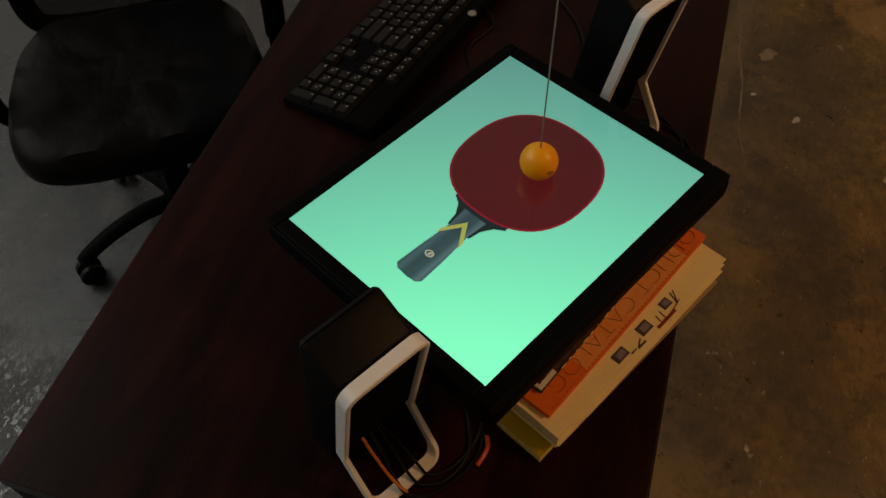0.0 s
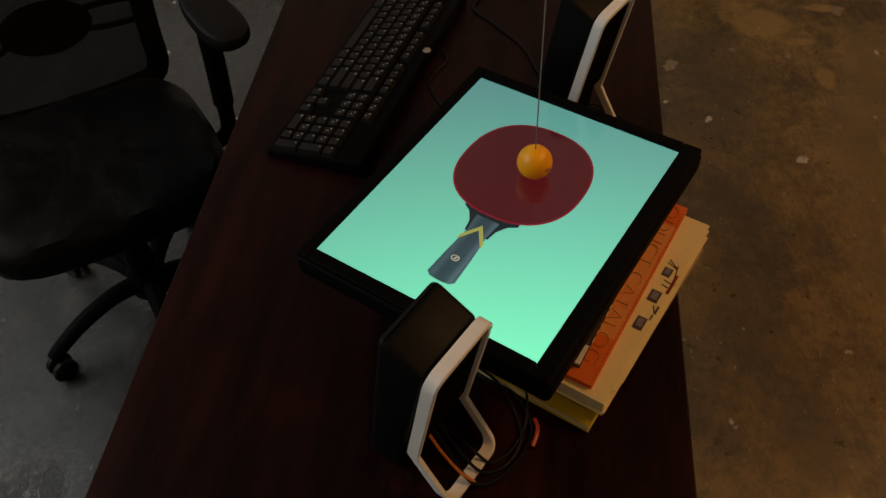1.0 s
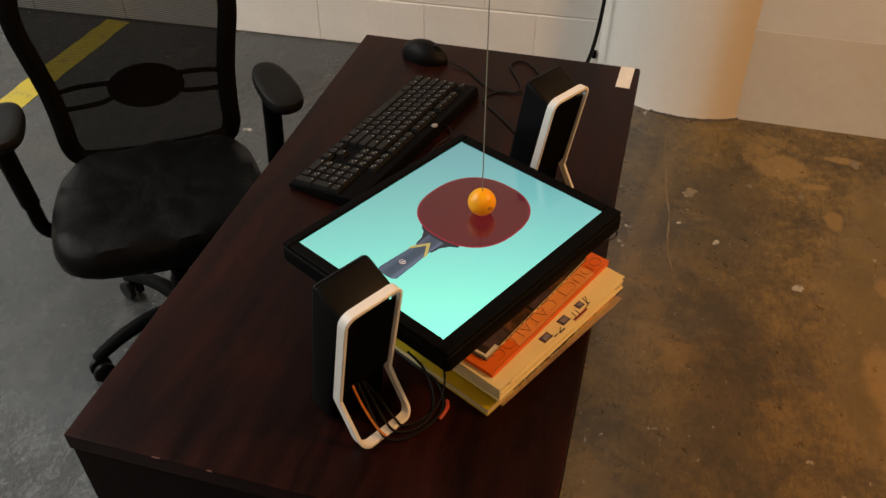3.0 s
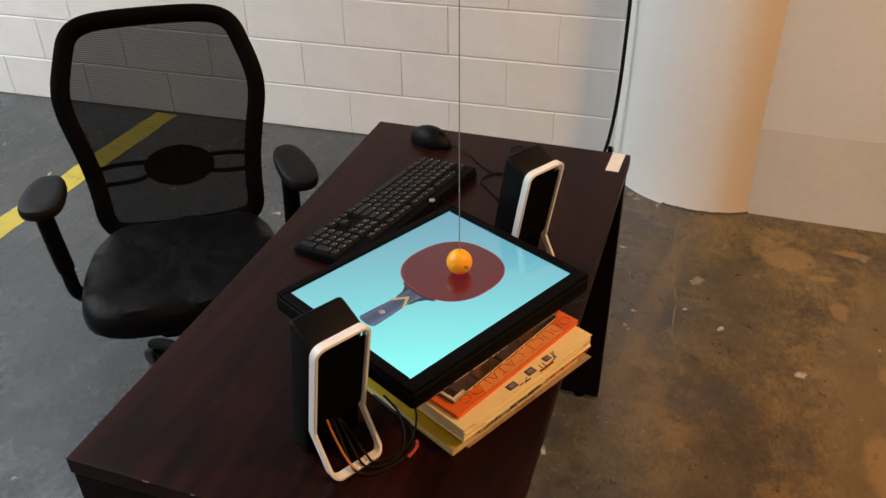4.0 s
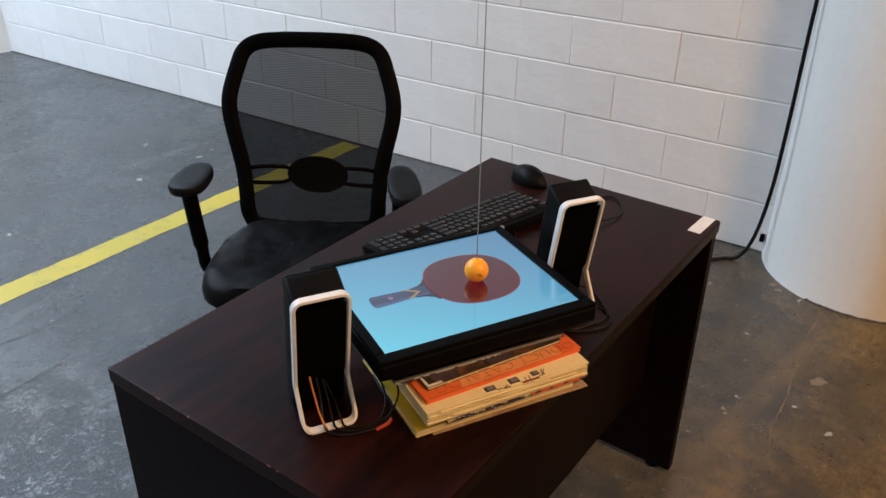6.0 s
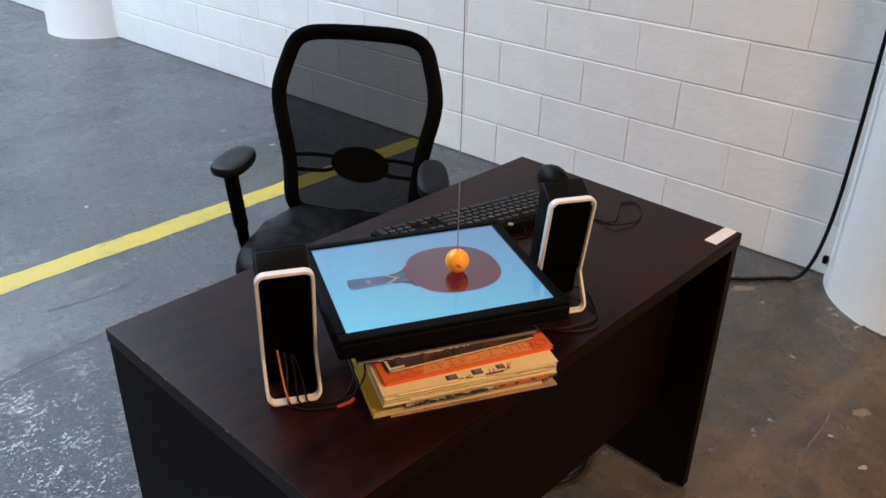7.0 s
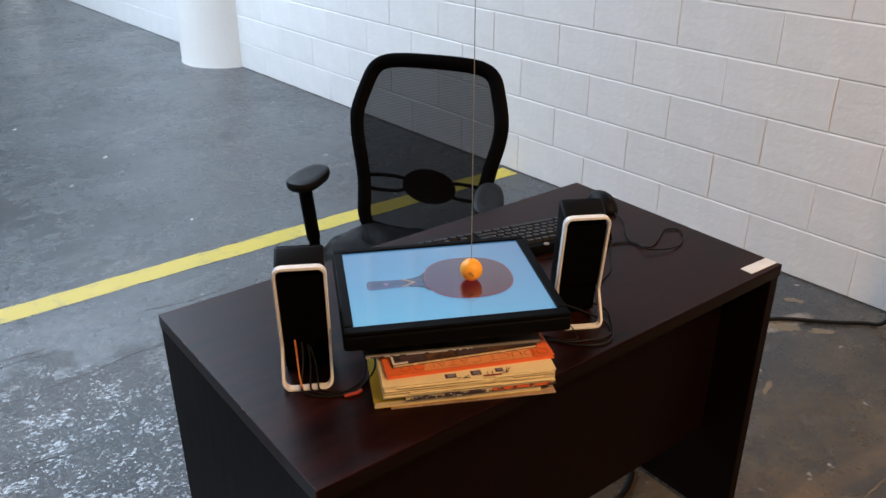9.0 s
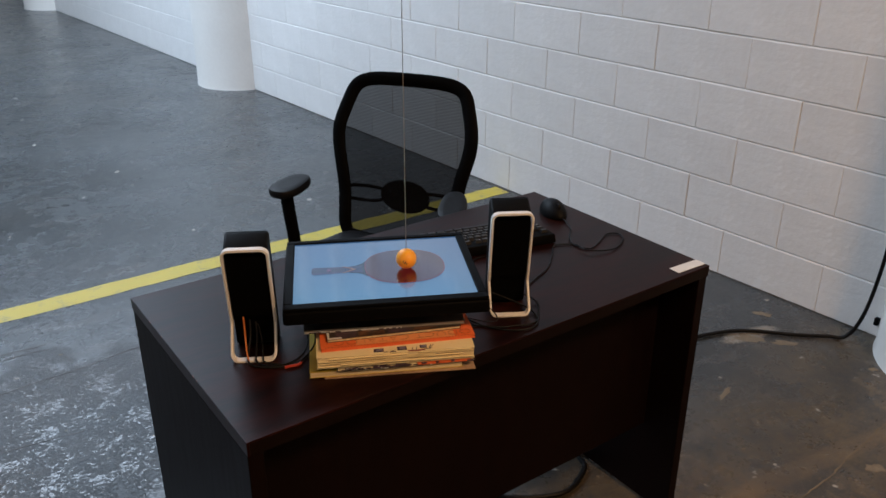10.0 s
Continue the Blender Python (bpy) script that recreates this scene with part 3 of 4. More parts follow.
def column(where, label, mat=PLASTER):
    """A round column, built against the wall, with a shallow skim-coat step low down."""
    ob = thing("column", pose(*where), label, "column", "round columns along the wall", "structure")
    prof = [(0.376, 0.0), (0.372, 0.012), (0.3685, 0.335), (0.367, 0.342), (0.366, TOP)]
    part("shaft", lathe(prof, 72), mat, ob, smooth=True)
    return ob


near_column = column((2.612, -0.185, 0), "white-painted round column with a rusty orange run", rusty_plaster("rusty_painted_plaster"))
column((2.335, 5.68, 0), "white-painted round column against the block wall")
column((2.07, 11.5, 0), "white-painted round column far down the hall")
# crumbled black sealant along the column's foot
bm = bmesh.new()
prev = None
for i in range(61):
    a = radians(160 + i * 0.82)
    w = 0.003 + 0.010 * max(0.0, noise.noise((i * 0.31, 3, 0))) + 0.003 * random.random()
    p = bm.verts.new((0.3755 * math.cos(a), 0.3755 * math.sin(a), 0.002 + w * 0.8))
    q = bm.verts.new(((0.378 + w) * math.cos(a), (0.378 + w) * math.sin(a), 0.0008))
    if prev:
        bm.faces.new((prev[0], prev[1], q, p))
    prev = (p, q)
part("crumbled_sealant", bm, STAIN, near_column, "crumbled dark sealant")

# yellow bay line, slightly worn at its edges
bm = bmesh.new()
k = 150
prev = None
for i in range(k + 1):
    x = X0 + (wall_x(2.25) - 0.02 - X0) * i / k
    a = bm.verts.new((x, 2.200 + random.uniform(-0.004, 0.004), 0.0012))
    b = bm.verts.new((x, 2.316 + random.uniform(-0.004, 0.004), 0.0012))
    if prev:
        bm.faces.new((prev[0], a, b, prev[1]))
    prev = (a, b)
tagged(part("yellow_floor_line", bm, YELLOW), "worn yellow painted line on the concrete floor", "floor marking", kind="structure")

# roof light frame and glass bars
rl = thing("roof_light", pose(0, 0, 0), "large roof light with metal glazing bars", "skylight", kind="structure")
for i in range(5):
    x = SX0 + (SX1 - SX0) * i / 4
    part("glazing_bar", box(x - 0.03, x + 0.03, SY0, SY1, TOP + 0.14, TOP + 0.2), STEEL, rl)
# unseen warm pendants: one over the bare side, one added for the fill light
for lx, ly in ((0.8, -2.3), (-1.6, -1.5)):
    lamp = thing("unseen_ceiling_lamp", pose(lx, ly, 3.36), "unseen warm ceiling lamp with a plain metal shade", "lamp", "warm ceiling lamps")
    part("shade", lathe([(0.05, 0.22), (0.07, 0.21), (0.34, 0.02), (0.34, 0.0), (0.32, 0.0), (0.06, 0.19), (0.05, 0.2)], 28), STEEL, lamp, smooth=True)
    part("rod", lathe([(0.012, 0.22), (0.012, 0.935)], 10), STEEL, lamp)

# ---- desk ----
L, W, H = 1.15, 0.61, 0.743
desk = thing("desk", pose(0, 0, 0), "dark mahogany laminate desk with panel legs", "desk")
part("tabletop", box(0, L, -0.006, W, H - 0.028, H, 0.0012, 2), DESK, desk)
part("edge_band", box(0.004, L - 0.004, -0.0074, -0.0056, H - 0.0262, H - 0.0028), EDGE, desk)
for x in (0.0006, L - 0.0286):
    part("side_panel", box(x, x + 0.028, -0.003, W - 0.004, 0.012, H - 0.0285, 0.0015, 1), DESK_SHADED_SIDE, desk)
    for y in (0.05, W - 0.05):
        part("foot_glide", lathe([(0.014, 0.0), (0.016, 0.004), (0.010, 0.0115)], 12), BLACK, desk, at=pose(x + 0.014, y, 0.0))
part("modesty_panel", box(0.0315, L - 0.0315, 0.10, 0.118, 0.25, H - 0.0285, 0.001, 1), DESK_SHADED_SIDE, desk)
# worn pale nicks along the edge of the top
for i in range(6):
    y = random.uniform(0.2, 0.55)
    s = random.uniform(0.001, 0.004)
    part("nick", box(-0.0006, 0.0012, y, y + s * 2, H - 0.0016, H + 0.0003), NICK, desk)

sticker = part("paper_label", box(-0.045, 0.045, -0.0145, 0.0145, 0, 0.0009, 0.0003, 1), STICKER, at=pose(1.103, 0.0205, H + 0.0003, 0, 0, -2))
tagged(sticker, "small white paper label stuck on the desk corner", "label")

# ---- stack of print and the display on it ----
UX = -27.1
MON = (0.3838, 0.203)


def mon(z, u=0.0, v=0.0, turn=0.0):
    return pose(MON[0], MON[1], z, 0, 0, UX) @ pose(u, v, 0, 0, 0, turn)


def booklet(name, label, u0, u1, v0, v1, z0, z1, cover, turn=0.0, pages=None):
    """Paperbound pages between two thin covers."""
    cu, cv = (u0 + u1) / 2, (v0 + v1) / 2
    w, d, t = (u1 - u0) / 2, (v1 - v0) / 2, 0.0007 if z1 - z0 < 0.013 else 0.0011
    ob = thing(name, mon(z0, cu, cv, turn), label, "book" if z1 - z0 > 0.012 else "magazine", "printed matter under the display")
    h = z1 - z0
    part("page_block", box(-w + 0.0015, w - 0.0015, -d + 0.001, d - 0.002, t, h - t), pages or PAGES, ob)
    part("back_cover", box(-w, w, -d, d, 0, t), cover, ob)
    part("front_cover", box(-w, w, -d, d, h - t, h), cover, ob)
    return ob


sheet = part("loose_brochure", box(-0.137, 0.137, -0.107, 0.107, 0, 0.0022, 0.0004, 1), BROWNSHEET, at=mon(H, 0.019, -0.0885, -0.9))
tagged(sheet, "thin brown printed brochure at the bottom of the stack", "brochure")
booklet("yellow_magazine", "magazine with a glossy yellow cover", -0.146, 0.132, -0.190, 0.022, 0.7455, 0.7575, YCOVER)
booklet("dark_magazine", "dark picture magazine with coloured page edges", -0.098, 0.152, -0.1935, 0.02, 0.7578, 0.7665, DARKCOVER, 0.4)
booklet("cream_book", "cream paperback book with drawn pictures on its cover", -0.132, 0.1525, -0.196, 0.02, 0.7668, 0.7895, PAPER)
booklet("orange_catalogue", "orange paper catalogue with large brown lettering", -0.128, 0.1545, -0.171, 0.03, 0.7898, 0.7965, ORANGE, 2.6, ORANGE)
part("faded_middle", box(-0.078, 0.104, -0.0985, -0.058, 0.0067, 0.0069), FADED, bpy.data.objects["orange_catalogue"], "faded peach middle of the cover")
booklet("picture_magazine", "dark picture magazine lying open-side out", -0.118, 0.13, -0.148, 0.03, 0.7968, 0.8025, DARKCOVER, 4.2)
booklet("grey_magazine", "grey magazine directly under the display", -0.152, 0.146, -0.131, 0.04, 0.8028, 0.8095, GREYCOVER, -0.8, GREYPAGES)

# print on the covers: flat inked shapes a hair above the paper
dark = bpy.data.objects["dark_magazine"]
for u0, u1, z0, z1, mat, nm in ((0.02, 0.118, 0.0016, 0.0082, ORANGE, "orange_page_edge"), (-0.06, -0.035, 0.001, 0.007, INK, "dark_page_edge"),
                                (-0.02, 0.0, 0.002, 0.0075, INK, "dark_page_edge"), (0.006, 0.018, 0.001, 0.006, PAPER, "cream_page_edge")):
    part(nm, box(u0, u1, -0.1082, -0.1060, z0, z1), mat, dark)
cream = bpy.data.objects["cream_book"]


def on_cream(name, outline, mat, lift=0.0006):
    """Ink on the cream cover, given in the stack's own u and v."""
    return part(name, prism([(u - 0.01025, v + 0.084) for u, v in outline], 0.0227, 0.0227 + lift), mat, cream)


def quad(cu, cv, w, h, turn=0.0):
    c, s = math.cos(radians(turn)), math.sin(radians(turn))
    return [(cu + c * x - s * y, cv + s * x + c * y) for x, y in ((-w / 2, -h / 2), (w / 2, -h / 2), (w / 2, h / 2), (-w / 2, h / 2))]


for cu, cv, w, h in ((-0.021, -0.1805, 0.018, 0.011), (0.021, -0.1790, 0.017, 0.012), (0.060, -0.1775, 0.013, 0.010)):
    on_cream("printed_frame", quad(cu, cv, w, h), INK)
    on_cream("printed_picture", quad(cu + 0.001, cv, w * 0.66, h * 0.62), INKBLUE, 0.0009)
for cu, cv, w, h, t in ((0.072, -0.179, 0.013, 0.0012, 70), (0.075, -0.179, 0.014, 0.001, 55), (0.066, -0.1865, 0.018, 0.001, 10), (0.047, -0.184, 0.010, 0.0012, 80),
                        (0.040, -0.183, 0.008, 0.001, 80), (0.004, -0.186, 0.010, 0.0012, 30), (-0.008, -0.188, 0.008, 0.0016, 0)):
    on_cream("printed_line", quad(cu, cv, w, h, t), INK)
on_cream("printed_bar", quad(0.046, -0.1895, 0.030, 0.0035), INKRED)
on_cream("printed_bar", quad(0.004, -0.1892, 0.012, 0.0022), INK)


def lettering(name, text, size, mat, parent, m, width=None):
    """Flat letters in the built-in font, as a mesh."""
    cu = bpy.data.curves.new(name, "FONT")
    cu.body, cu.size, cu.align_x, cu.extrude = text, size, "CENTER", 0.0003
    cu.offset = -0.0010
    tmp = bpy.data.objects.new(name, cu)
    scene.collection.objects.link(tmp)
    me = bpy.data.meshes.new_from_object(tmp.evaluated_get(bpy.context.evaluated_depsgraph_get()))
    bpy.data.objects.remove(tmp)
    bpy.data.curves.remove(cu)
    me.name = name
    me.materials.clear()
    me.materials.append(mat)
    ob = new(name, me)
    ob.parent = parent
    if width:
        wide = max(v.co.x for v in me.vertices) - min(v.co.x for v in me.vertices)
        for v in me.vertices:
            v.co.x *= width / wide
    ob.matrix_local = m
    return ob


orange = bpy.data.objects["orange_catalogue"]
lettering("cover_title", "ODUCT CATALOG", 0.025, INKBROWN, orange, pose(0.009, -0.0770, 0.0072, 0, 0, 180), 0.252)
bm = bmesh.new()
for i in range(46):
    box(-0.134 + i * 0.0058, -0.1316 + i * 0.0058, -0.0985, -0.0978, 0.0067, 0.0071, bm=bm)
part("dotted_rule", bm, INKBROWN, orange)
pic = bpy.data.objects["picture_magazine"]
# picture magazine: photographs along its visible edge, a pale margin at one corner
for u0, u1, v0, v1, mat in ((-0.108, -0.070, -0.087, -0.050, INK), (-0.066, -0.018, -0.0875, -0.045, BROWNPIC), (-0.012, 0.030, -0.0875, -0.05, INK), (0.034, 0.078, -0.088, -0.055, BROWNPIC)):
    part("cover_picture", box(u0, u1, v0, v1, 0.0057, 0.0061), mat, pic)
part("white_margin", box(-0.1235, -0.098, -0.0885, -0.0835, 0.0057, 0.0062), STICKER, pic, "pale printed margin")
part("white_margin", box(-0.1235, -0.1195, -0.083, -0.055, 0.0057, 0.0062), STICKER, pic, "pale printed margin")
bm = bmesh.new()
for i in range(14):
    box(-0.09 + i * 0.0125, -0.083 + i * 0.0125 - 0.003 * (i % 3), -0.0896, -0.0889, 0.0012 + 0.001 * (i % 2), 0.0040, bm=bm)
part("print_bars", bm, PAPER, pic)
grey_mag = bpy.data.objects["grey_magazine"]
part("white_page_edge", box(-0.148, 0.030, -0.0876, -0.0855, 0.0008, 0.0034), STICKER, grey_mag, "pale torn page edge")
for u, w in ((-0.140, 0.022), (-0.108, 0.006), (-0.092, 0.010), (-0.050, 0.006), (-0.012, 0.009), (0.002, 0.005), (0.012, 0.008), (0.024, 0.004)):
    part("dark_page_edge", box(u, u + w, -0.0881, -0.0877, 0.0010, 0.0030), INK, grey_mag)
# uneven leaves sticking out of the cream book and dark print along the magazine below it
for u0, u1, d, z0, z1 in ((-0.141, -0.03, 0.0020, 0.0030, 0.0042), (-0.10, 0.05, 0.0032, 0.0062, 0.0071), (-0.141, 0.02, 0.0012, 0.0090, 0.0102), (0.03, 0.139, 0.0026, 0.0045, 0.0056), (-0.02, 0.12, 0.0016, 0.0112, 0.0121), (-0.139, 0.07, 0.0024, 0.0140, 0.0150), (-0.06, 0.138, 0.0014, 0.0164, 0.0173), (-0.12, 0.02, 0.0030, 0.0188, 0.0196), (0.04, 0.136, 0.0022, 0.0200, 0.0209)):
    part("loose_leaf", box(u0, u1, -0.108 - d, -0.09, z0, z1), PAPER, cream)
bm = bmesh.new()
for i in range(34):
    u = -0.118 + i * 0.0072 + random.uniform(-0.002, 0.002)
    if 0.018 < u < 0.112 and i % 4:
        continue
    z = random.uniform(0.0006, 0.0035)
    box(u, u + random.uniform(0.002, 0.011), -0.1086, -0.1078, z, z + random.uniform(0.0015, 0.0045), bm=bm)
part("torn_print", bm, INK, dark, "torn dark printed scraps")["kind"] = "stuff"
bm = bmesh.new()
for i in range(16):
    u = random.uniform(-0.115, 0.10)
    z = random.uniform(0.0006, 0.0060)
    box(u, u + random.uniform(0.001, 0.004), -0.1091, -0.1087, z, z + random.uniform(0.0008, 0.0018), bm=bm)
part("pale_scraps", bm, STICKER, dark, "small white printed scraps")["kind"] = "stuff"

# the display lies on its back; its picture faces the ceiling
disp = thing("flat_display", mon(0.0), "black flat display lying face up, showing a table tennis bat", "monitor")
SW, SD = 0.338, 0.270
ow, od0, od1 = SW / 2 + 0.0185, -SD / 2 - 0.0235, SD / 2 + 0.0165
bm = prism(rounded(2 * ow, od1 - od0, 0.007, 5, 0, (od0 + od1) / 2), 0.8370, 0.8625, 0.004, 3)
part("housing", bm, BLACK, disp, smooth=True)
part("back_shell", prism(rounded(0.27, 0.19, 0.03, 6, 0, 0.0), 0.8098, 0.8369, 0.004, 2), BLACK, disp, smooth=True)
bz = 0.8628, 0.8695
for a in ((-ow + 0.002, ow - 0.002, od0 + 0.002, -SD / 2), (-ow + 0.002, ow - 0.002, SD / 2, od1 - 0.002), (-ow + 0.002, -SW / 2, -SD / 2 + 0.0002, SD / 2 - 0.0002), (SW / 2, ow - 0.002, -SD / 2 + 0.0002, SD / 2 - 0.0002)):
    part("bezel", box(*a, *bz, 0.0022, 2), BLACK, disp)
screen = part("screen", box(-SW / 2, SW / 2, -SD / 2, SD / 2, 0.8629, 0.8660), SCREEN_ON, disp, "lit aqua picture with a dark red bat")


def bat_piece(name, outline, lift, mat):
    return part(name, flat(outline, 0.8660 + lift), mat, screen)


# the pictured bat, in the display's u (along its width) and v
def blade(grow):
    pts = []
    for i in range(56):
        a = 2 * math.pi * i / 56
        c, s = math.cos(a), math.sin(a)
        r = 1.0 / (abs(c / 0.0815) ** 2.35 + abs(s / 0.0765) ** 2.35) ** (1 / 2.35)
        x = r * c
        if c < 0:
            x *= 0.94
        pts.append((0.0445 + x * (1 + grow), 0.0028 + r * s * (1 + grow)))
    return pts


bat_piece("pictured_neck", [(-0.062, 0.0145), (-0.048, 0.017), (-0.036, 0.0245), (-0.030, 0.034), (-0.012, 0.034), (-0.012, -0.034), (-0.030, -0.034), (-0.036, -0.0245), (-0.048, -0.017), (-0.062, -0.0145)], 0.0004, PAD_NECK)
bat_piece("pictured_handle", [(-0.1345, 0.012), (-0.1355, -0.002), (-0.1345, -0.012), (-0.130, -0.0165), (-0.095, -0.0150), (-0.060, -0.0122), (-0.0365, -0.0145), (-0.0365, 0.0145), (-0.060, 0.0122), (-0.095, 0.0150), (-0.130, 0.0170)], 0.0006, PAD_HANDLE)
bat_piece("pictured_chevron", [(-0.078, 0.0150), (-0.070, 0.0145), (-0.0475, 0.0), (-0.070, -0.0145), (-0.078, -0.0150), (-0.056, 0.0)], 0.0010, PAD_YELLOW)
bat_piece("pictured_badge", [(-0.1015 + 0.0042 * math.cos(a * 0.5236), 0.001 + 0.0052 * math.sin(a * 0.5236)) for a in range(12)], 0.0010, PAD_PALE)
bat_piece("pictured_badge_centre", [(-0.1015 + 0.0031 * math.cos(a * 0.7854), 0.001 + 0.0036 * math.sin(a * 0.7854)) for a in range(8)], 0.0012, PAD_DARK)
bat_piece("pictured_badge_mark", [(-0.1035, -0.0005), (-0.0995, -0.0015), (-0.0995, 0.0010), (-0.1035, 0.0025)], 0.0014, PAD_PALE)
bat_piece("pictured_rim", blade(0.0), 0.0008, PAD_EDGE)
bat_piece("pictured_rubber", blade(-0.03), 0.0010, PAD_RED)

# ---- ball on its thread ----
BX, BY, BZ = 0.4235, 0.1725, 0.8672 + 0.02
ball = thing("table_tennis_ball", pose(BX, BY, BZ), "orange table tennis ball hanging on a thin thread", "ball")
bm = bmesh.new()
bmesh.ops.create_uvsphere(bm, u_segments=48, v_segments=28, radius=0.02)
part("shell", bm, BALL, ball, smooth=True)
bm = bmesh.new()
for i, (tilt, w) in enumerate(((0, 7), (1, 11), (2, 8))):
    for k in range(w):
        if (k * 7 + i * 3) % 4 == 0:
            continue
        d = Vector((-0.62, -0.72, 0.02 + 0.0)).normalized()
        a = d.cross(Vector((0, 0, 1))).normalized()
        b = a.cross(d)
        q = d * 0.02 + (a * (k - w / 2) * 0.0009 + b * (0.002 - tilt * 0.0022)) + (b * (k - w / 2) * 0.0004)
        q = q.normalized() * 0.02003
        vs = [bm.verts.new((q + a * sx * 0.00042 + b * sy * 0.0008).normalized() * 0.0201) for sx, sy in ((-1, -1), (1, -1), (1, 1), (-1, 1))]
        bm.faces.new(vs)
part("print_bars", bm, INK, ball, "dark printed marks")
part("thread", sweep([Vector((0, 0, 0.0195)), Vector((0, 0, 1.2)), Vector((0, 0, TOP - BZ))], ring(0.0008, 6)), STRING, ball)

# ---- loudspeakers ----
def rim_y(z):
    """How far back the front of a loudspeaker lies at a height."""
    if z < 0.062:
        return 0.040 * (z / 0.062)
    return 0.040 - 0.030 * (z - 0.062) / 0.158


def speaker(m, label):
    ob = thing("loudspeaker", m, label, "speaker", "pair of loudspeakers beside the display")
    hw = 0.040
    prof = [(0.016, 0.216), (0.058, 0.237), (0.064, 0.234), (0.102, 0.006), (0.098, 0.0), (0.060, 0.0), (0.050, 0.062)]
    own = bmesh.new()
    a = [own.verts.new((-hw, y, z)) for y, z in prof]
    b = [own.verts.new((hw, y, z)) for y, z in prof]
    own.faces.new(a)
    own.faces.new(b[::-1])
    for i in range(len(prof)):
        own.faces.new((a[i], b[i], b[(i + 1) % len(prof)], a[(i + 1) % len(prof)]))
    bmesh.ops.recalc_face_normals(own, faces=list(own.faces))
    bmesh.ops.bevel(own, geom=list(own.edges), offset=0.006, segments=3, affect="EDGES", profile=0.5)
    part("cabinet", own, GLOSS, ob, smooth=True)
    # cloth front, following the bent face inside the rim
    own = bmesh.new()
    rows = []
    for i in range(13):
        z = 0.012 + i * (0.208 - 0.012) / 12
        back = -0.0045 if z > 0.07 else -0.0045 + (0.07 - z) * 0.75
        rows.append([own.verts.new((x, rim_y(z) + back, z)) for x in (-0.036, 0.0, 0.036)])
    for r0, r1 in zip(rows, rows[1:]):
        for k in range(2):
            own.faces.new((r0[k], r0[k + 1], r1[k + 1], r1[k]))
    bmesh.ops.solidify(own, geom=list(own.faces), thickness=0.004)
    part("cloth_front", own, CLOTH, ob)
    # white bent rim: a closed loop of flat bar
    loop = []
    for x, z in rounded(0.0802, 0.2205, 0.013, 6, 0, 0.1116):
        loop.append(Vector((x, rim_y(z) if z > 0.002 else 0.0, z)))
    fine = []
    for i, q in enumerate(loop):
        nx = loop[(i + 1) % len(loop)]
        steps = max(1, int((nx - q).length / 0.012))
        for k in range(steps):
            x, z = q.x + (nx.x - q.x) * k / steps, q.z + (nx.z - q.z) * k / steps
            fine.append(Vector((x, rim_y(max(z, 0)), z)))
    own = bmesh.new()
    rings = []
    kk = len(fine)
    for i, q in enumerate(fine):
        t = fine[(i + 1) % kk] - fine[i - 1]
        t.y = 0
        t.normalize()
        nrm = Vector((t.z, 0, -t.x))
        rings.append([own.verts.new(q + nrm * a + Vector((0, b, 0))) for a, b in ((-0.0017, -0.0085), (0.0017, -0.0085), (0.0025, -0.0075), (0.0025, 0.0045), (-0.0025, 0.0045), (-0.0025, -0.0075))])
    for i in range(kk):
        r0, r1 = rings[i], rings[(i + 1) % kk]
        for j in range(6):
            own.faces.new((r0[j], r0[(j + 1) % 6], r1[(j + 1) % 6], r1[j]))
    bmesh.ops.recalc_face_normals(own, faces=list(own.faces))
    part("rim", own, WHITE, ob, "white plastic rim", smooth=True)
    own = bmesh.new()
    bmesh.ops.create_uvsphere(own, u_segments=12, v_segments=8, radius=0.003, matrix=Matrix.Translation((0.024, 0.017, 0.196)))
    part("badge", own, GLOSS, ob)
    return ob


speaker(pose(0.1135, 0.2195, H, 0, 0, -30), "black loudspeaker with a white rim and wires in its open foot")
speaker(pose(0.6145, 0.0785, H, 0, 0, -30.5), "black loudspeaker with a white rim beside the keyboard")

# ---- keyboard ----
kb = thing("keyboard", pose(0.981, 0.440, H, 0, 0, 166), "black full-size computer keyboard with pale key legends", "keyboard")
KW, KD = 0.437, 0.148
bm = bmesh.new()
a = [bm.verts.new(p) for p in ((0, 0, 0.002), (KW, 0, 0.002), (KW, KD, 0.002), (0, KD, 0.002))]
b = [bm.verts.new(p) for p in ((0.002, 0.002, 0.012), (KW - 0.002, 0.002, 0.012), (KW - 0.002, KD - 0.004, 0.025), (0.002, KD - 0.004, 0.025))]
bm.faces.new(a[::-1])
bm.faces.new(b)
for i in range(4):
    bm.faces.new((a[i], a[(i + 1) % 4], b[(i + 1) % 4], b[i]))
bmesh.ops.bevel(bm, geom=list(bm.edges), offset=0.003, segments=2, affect="EDGES", profile=0.5)
part("case", bm, BLACK, kb, smooth=True)
U = 0.0187
key_cache = {}


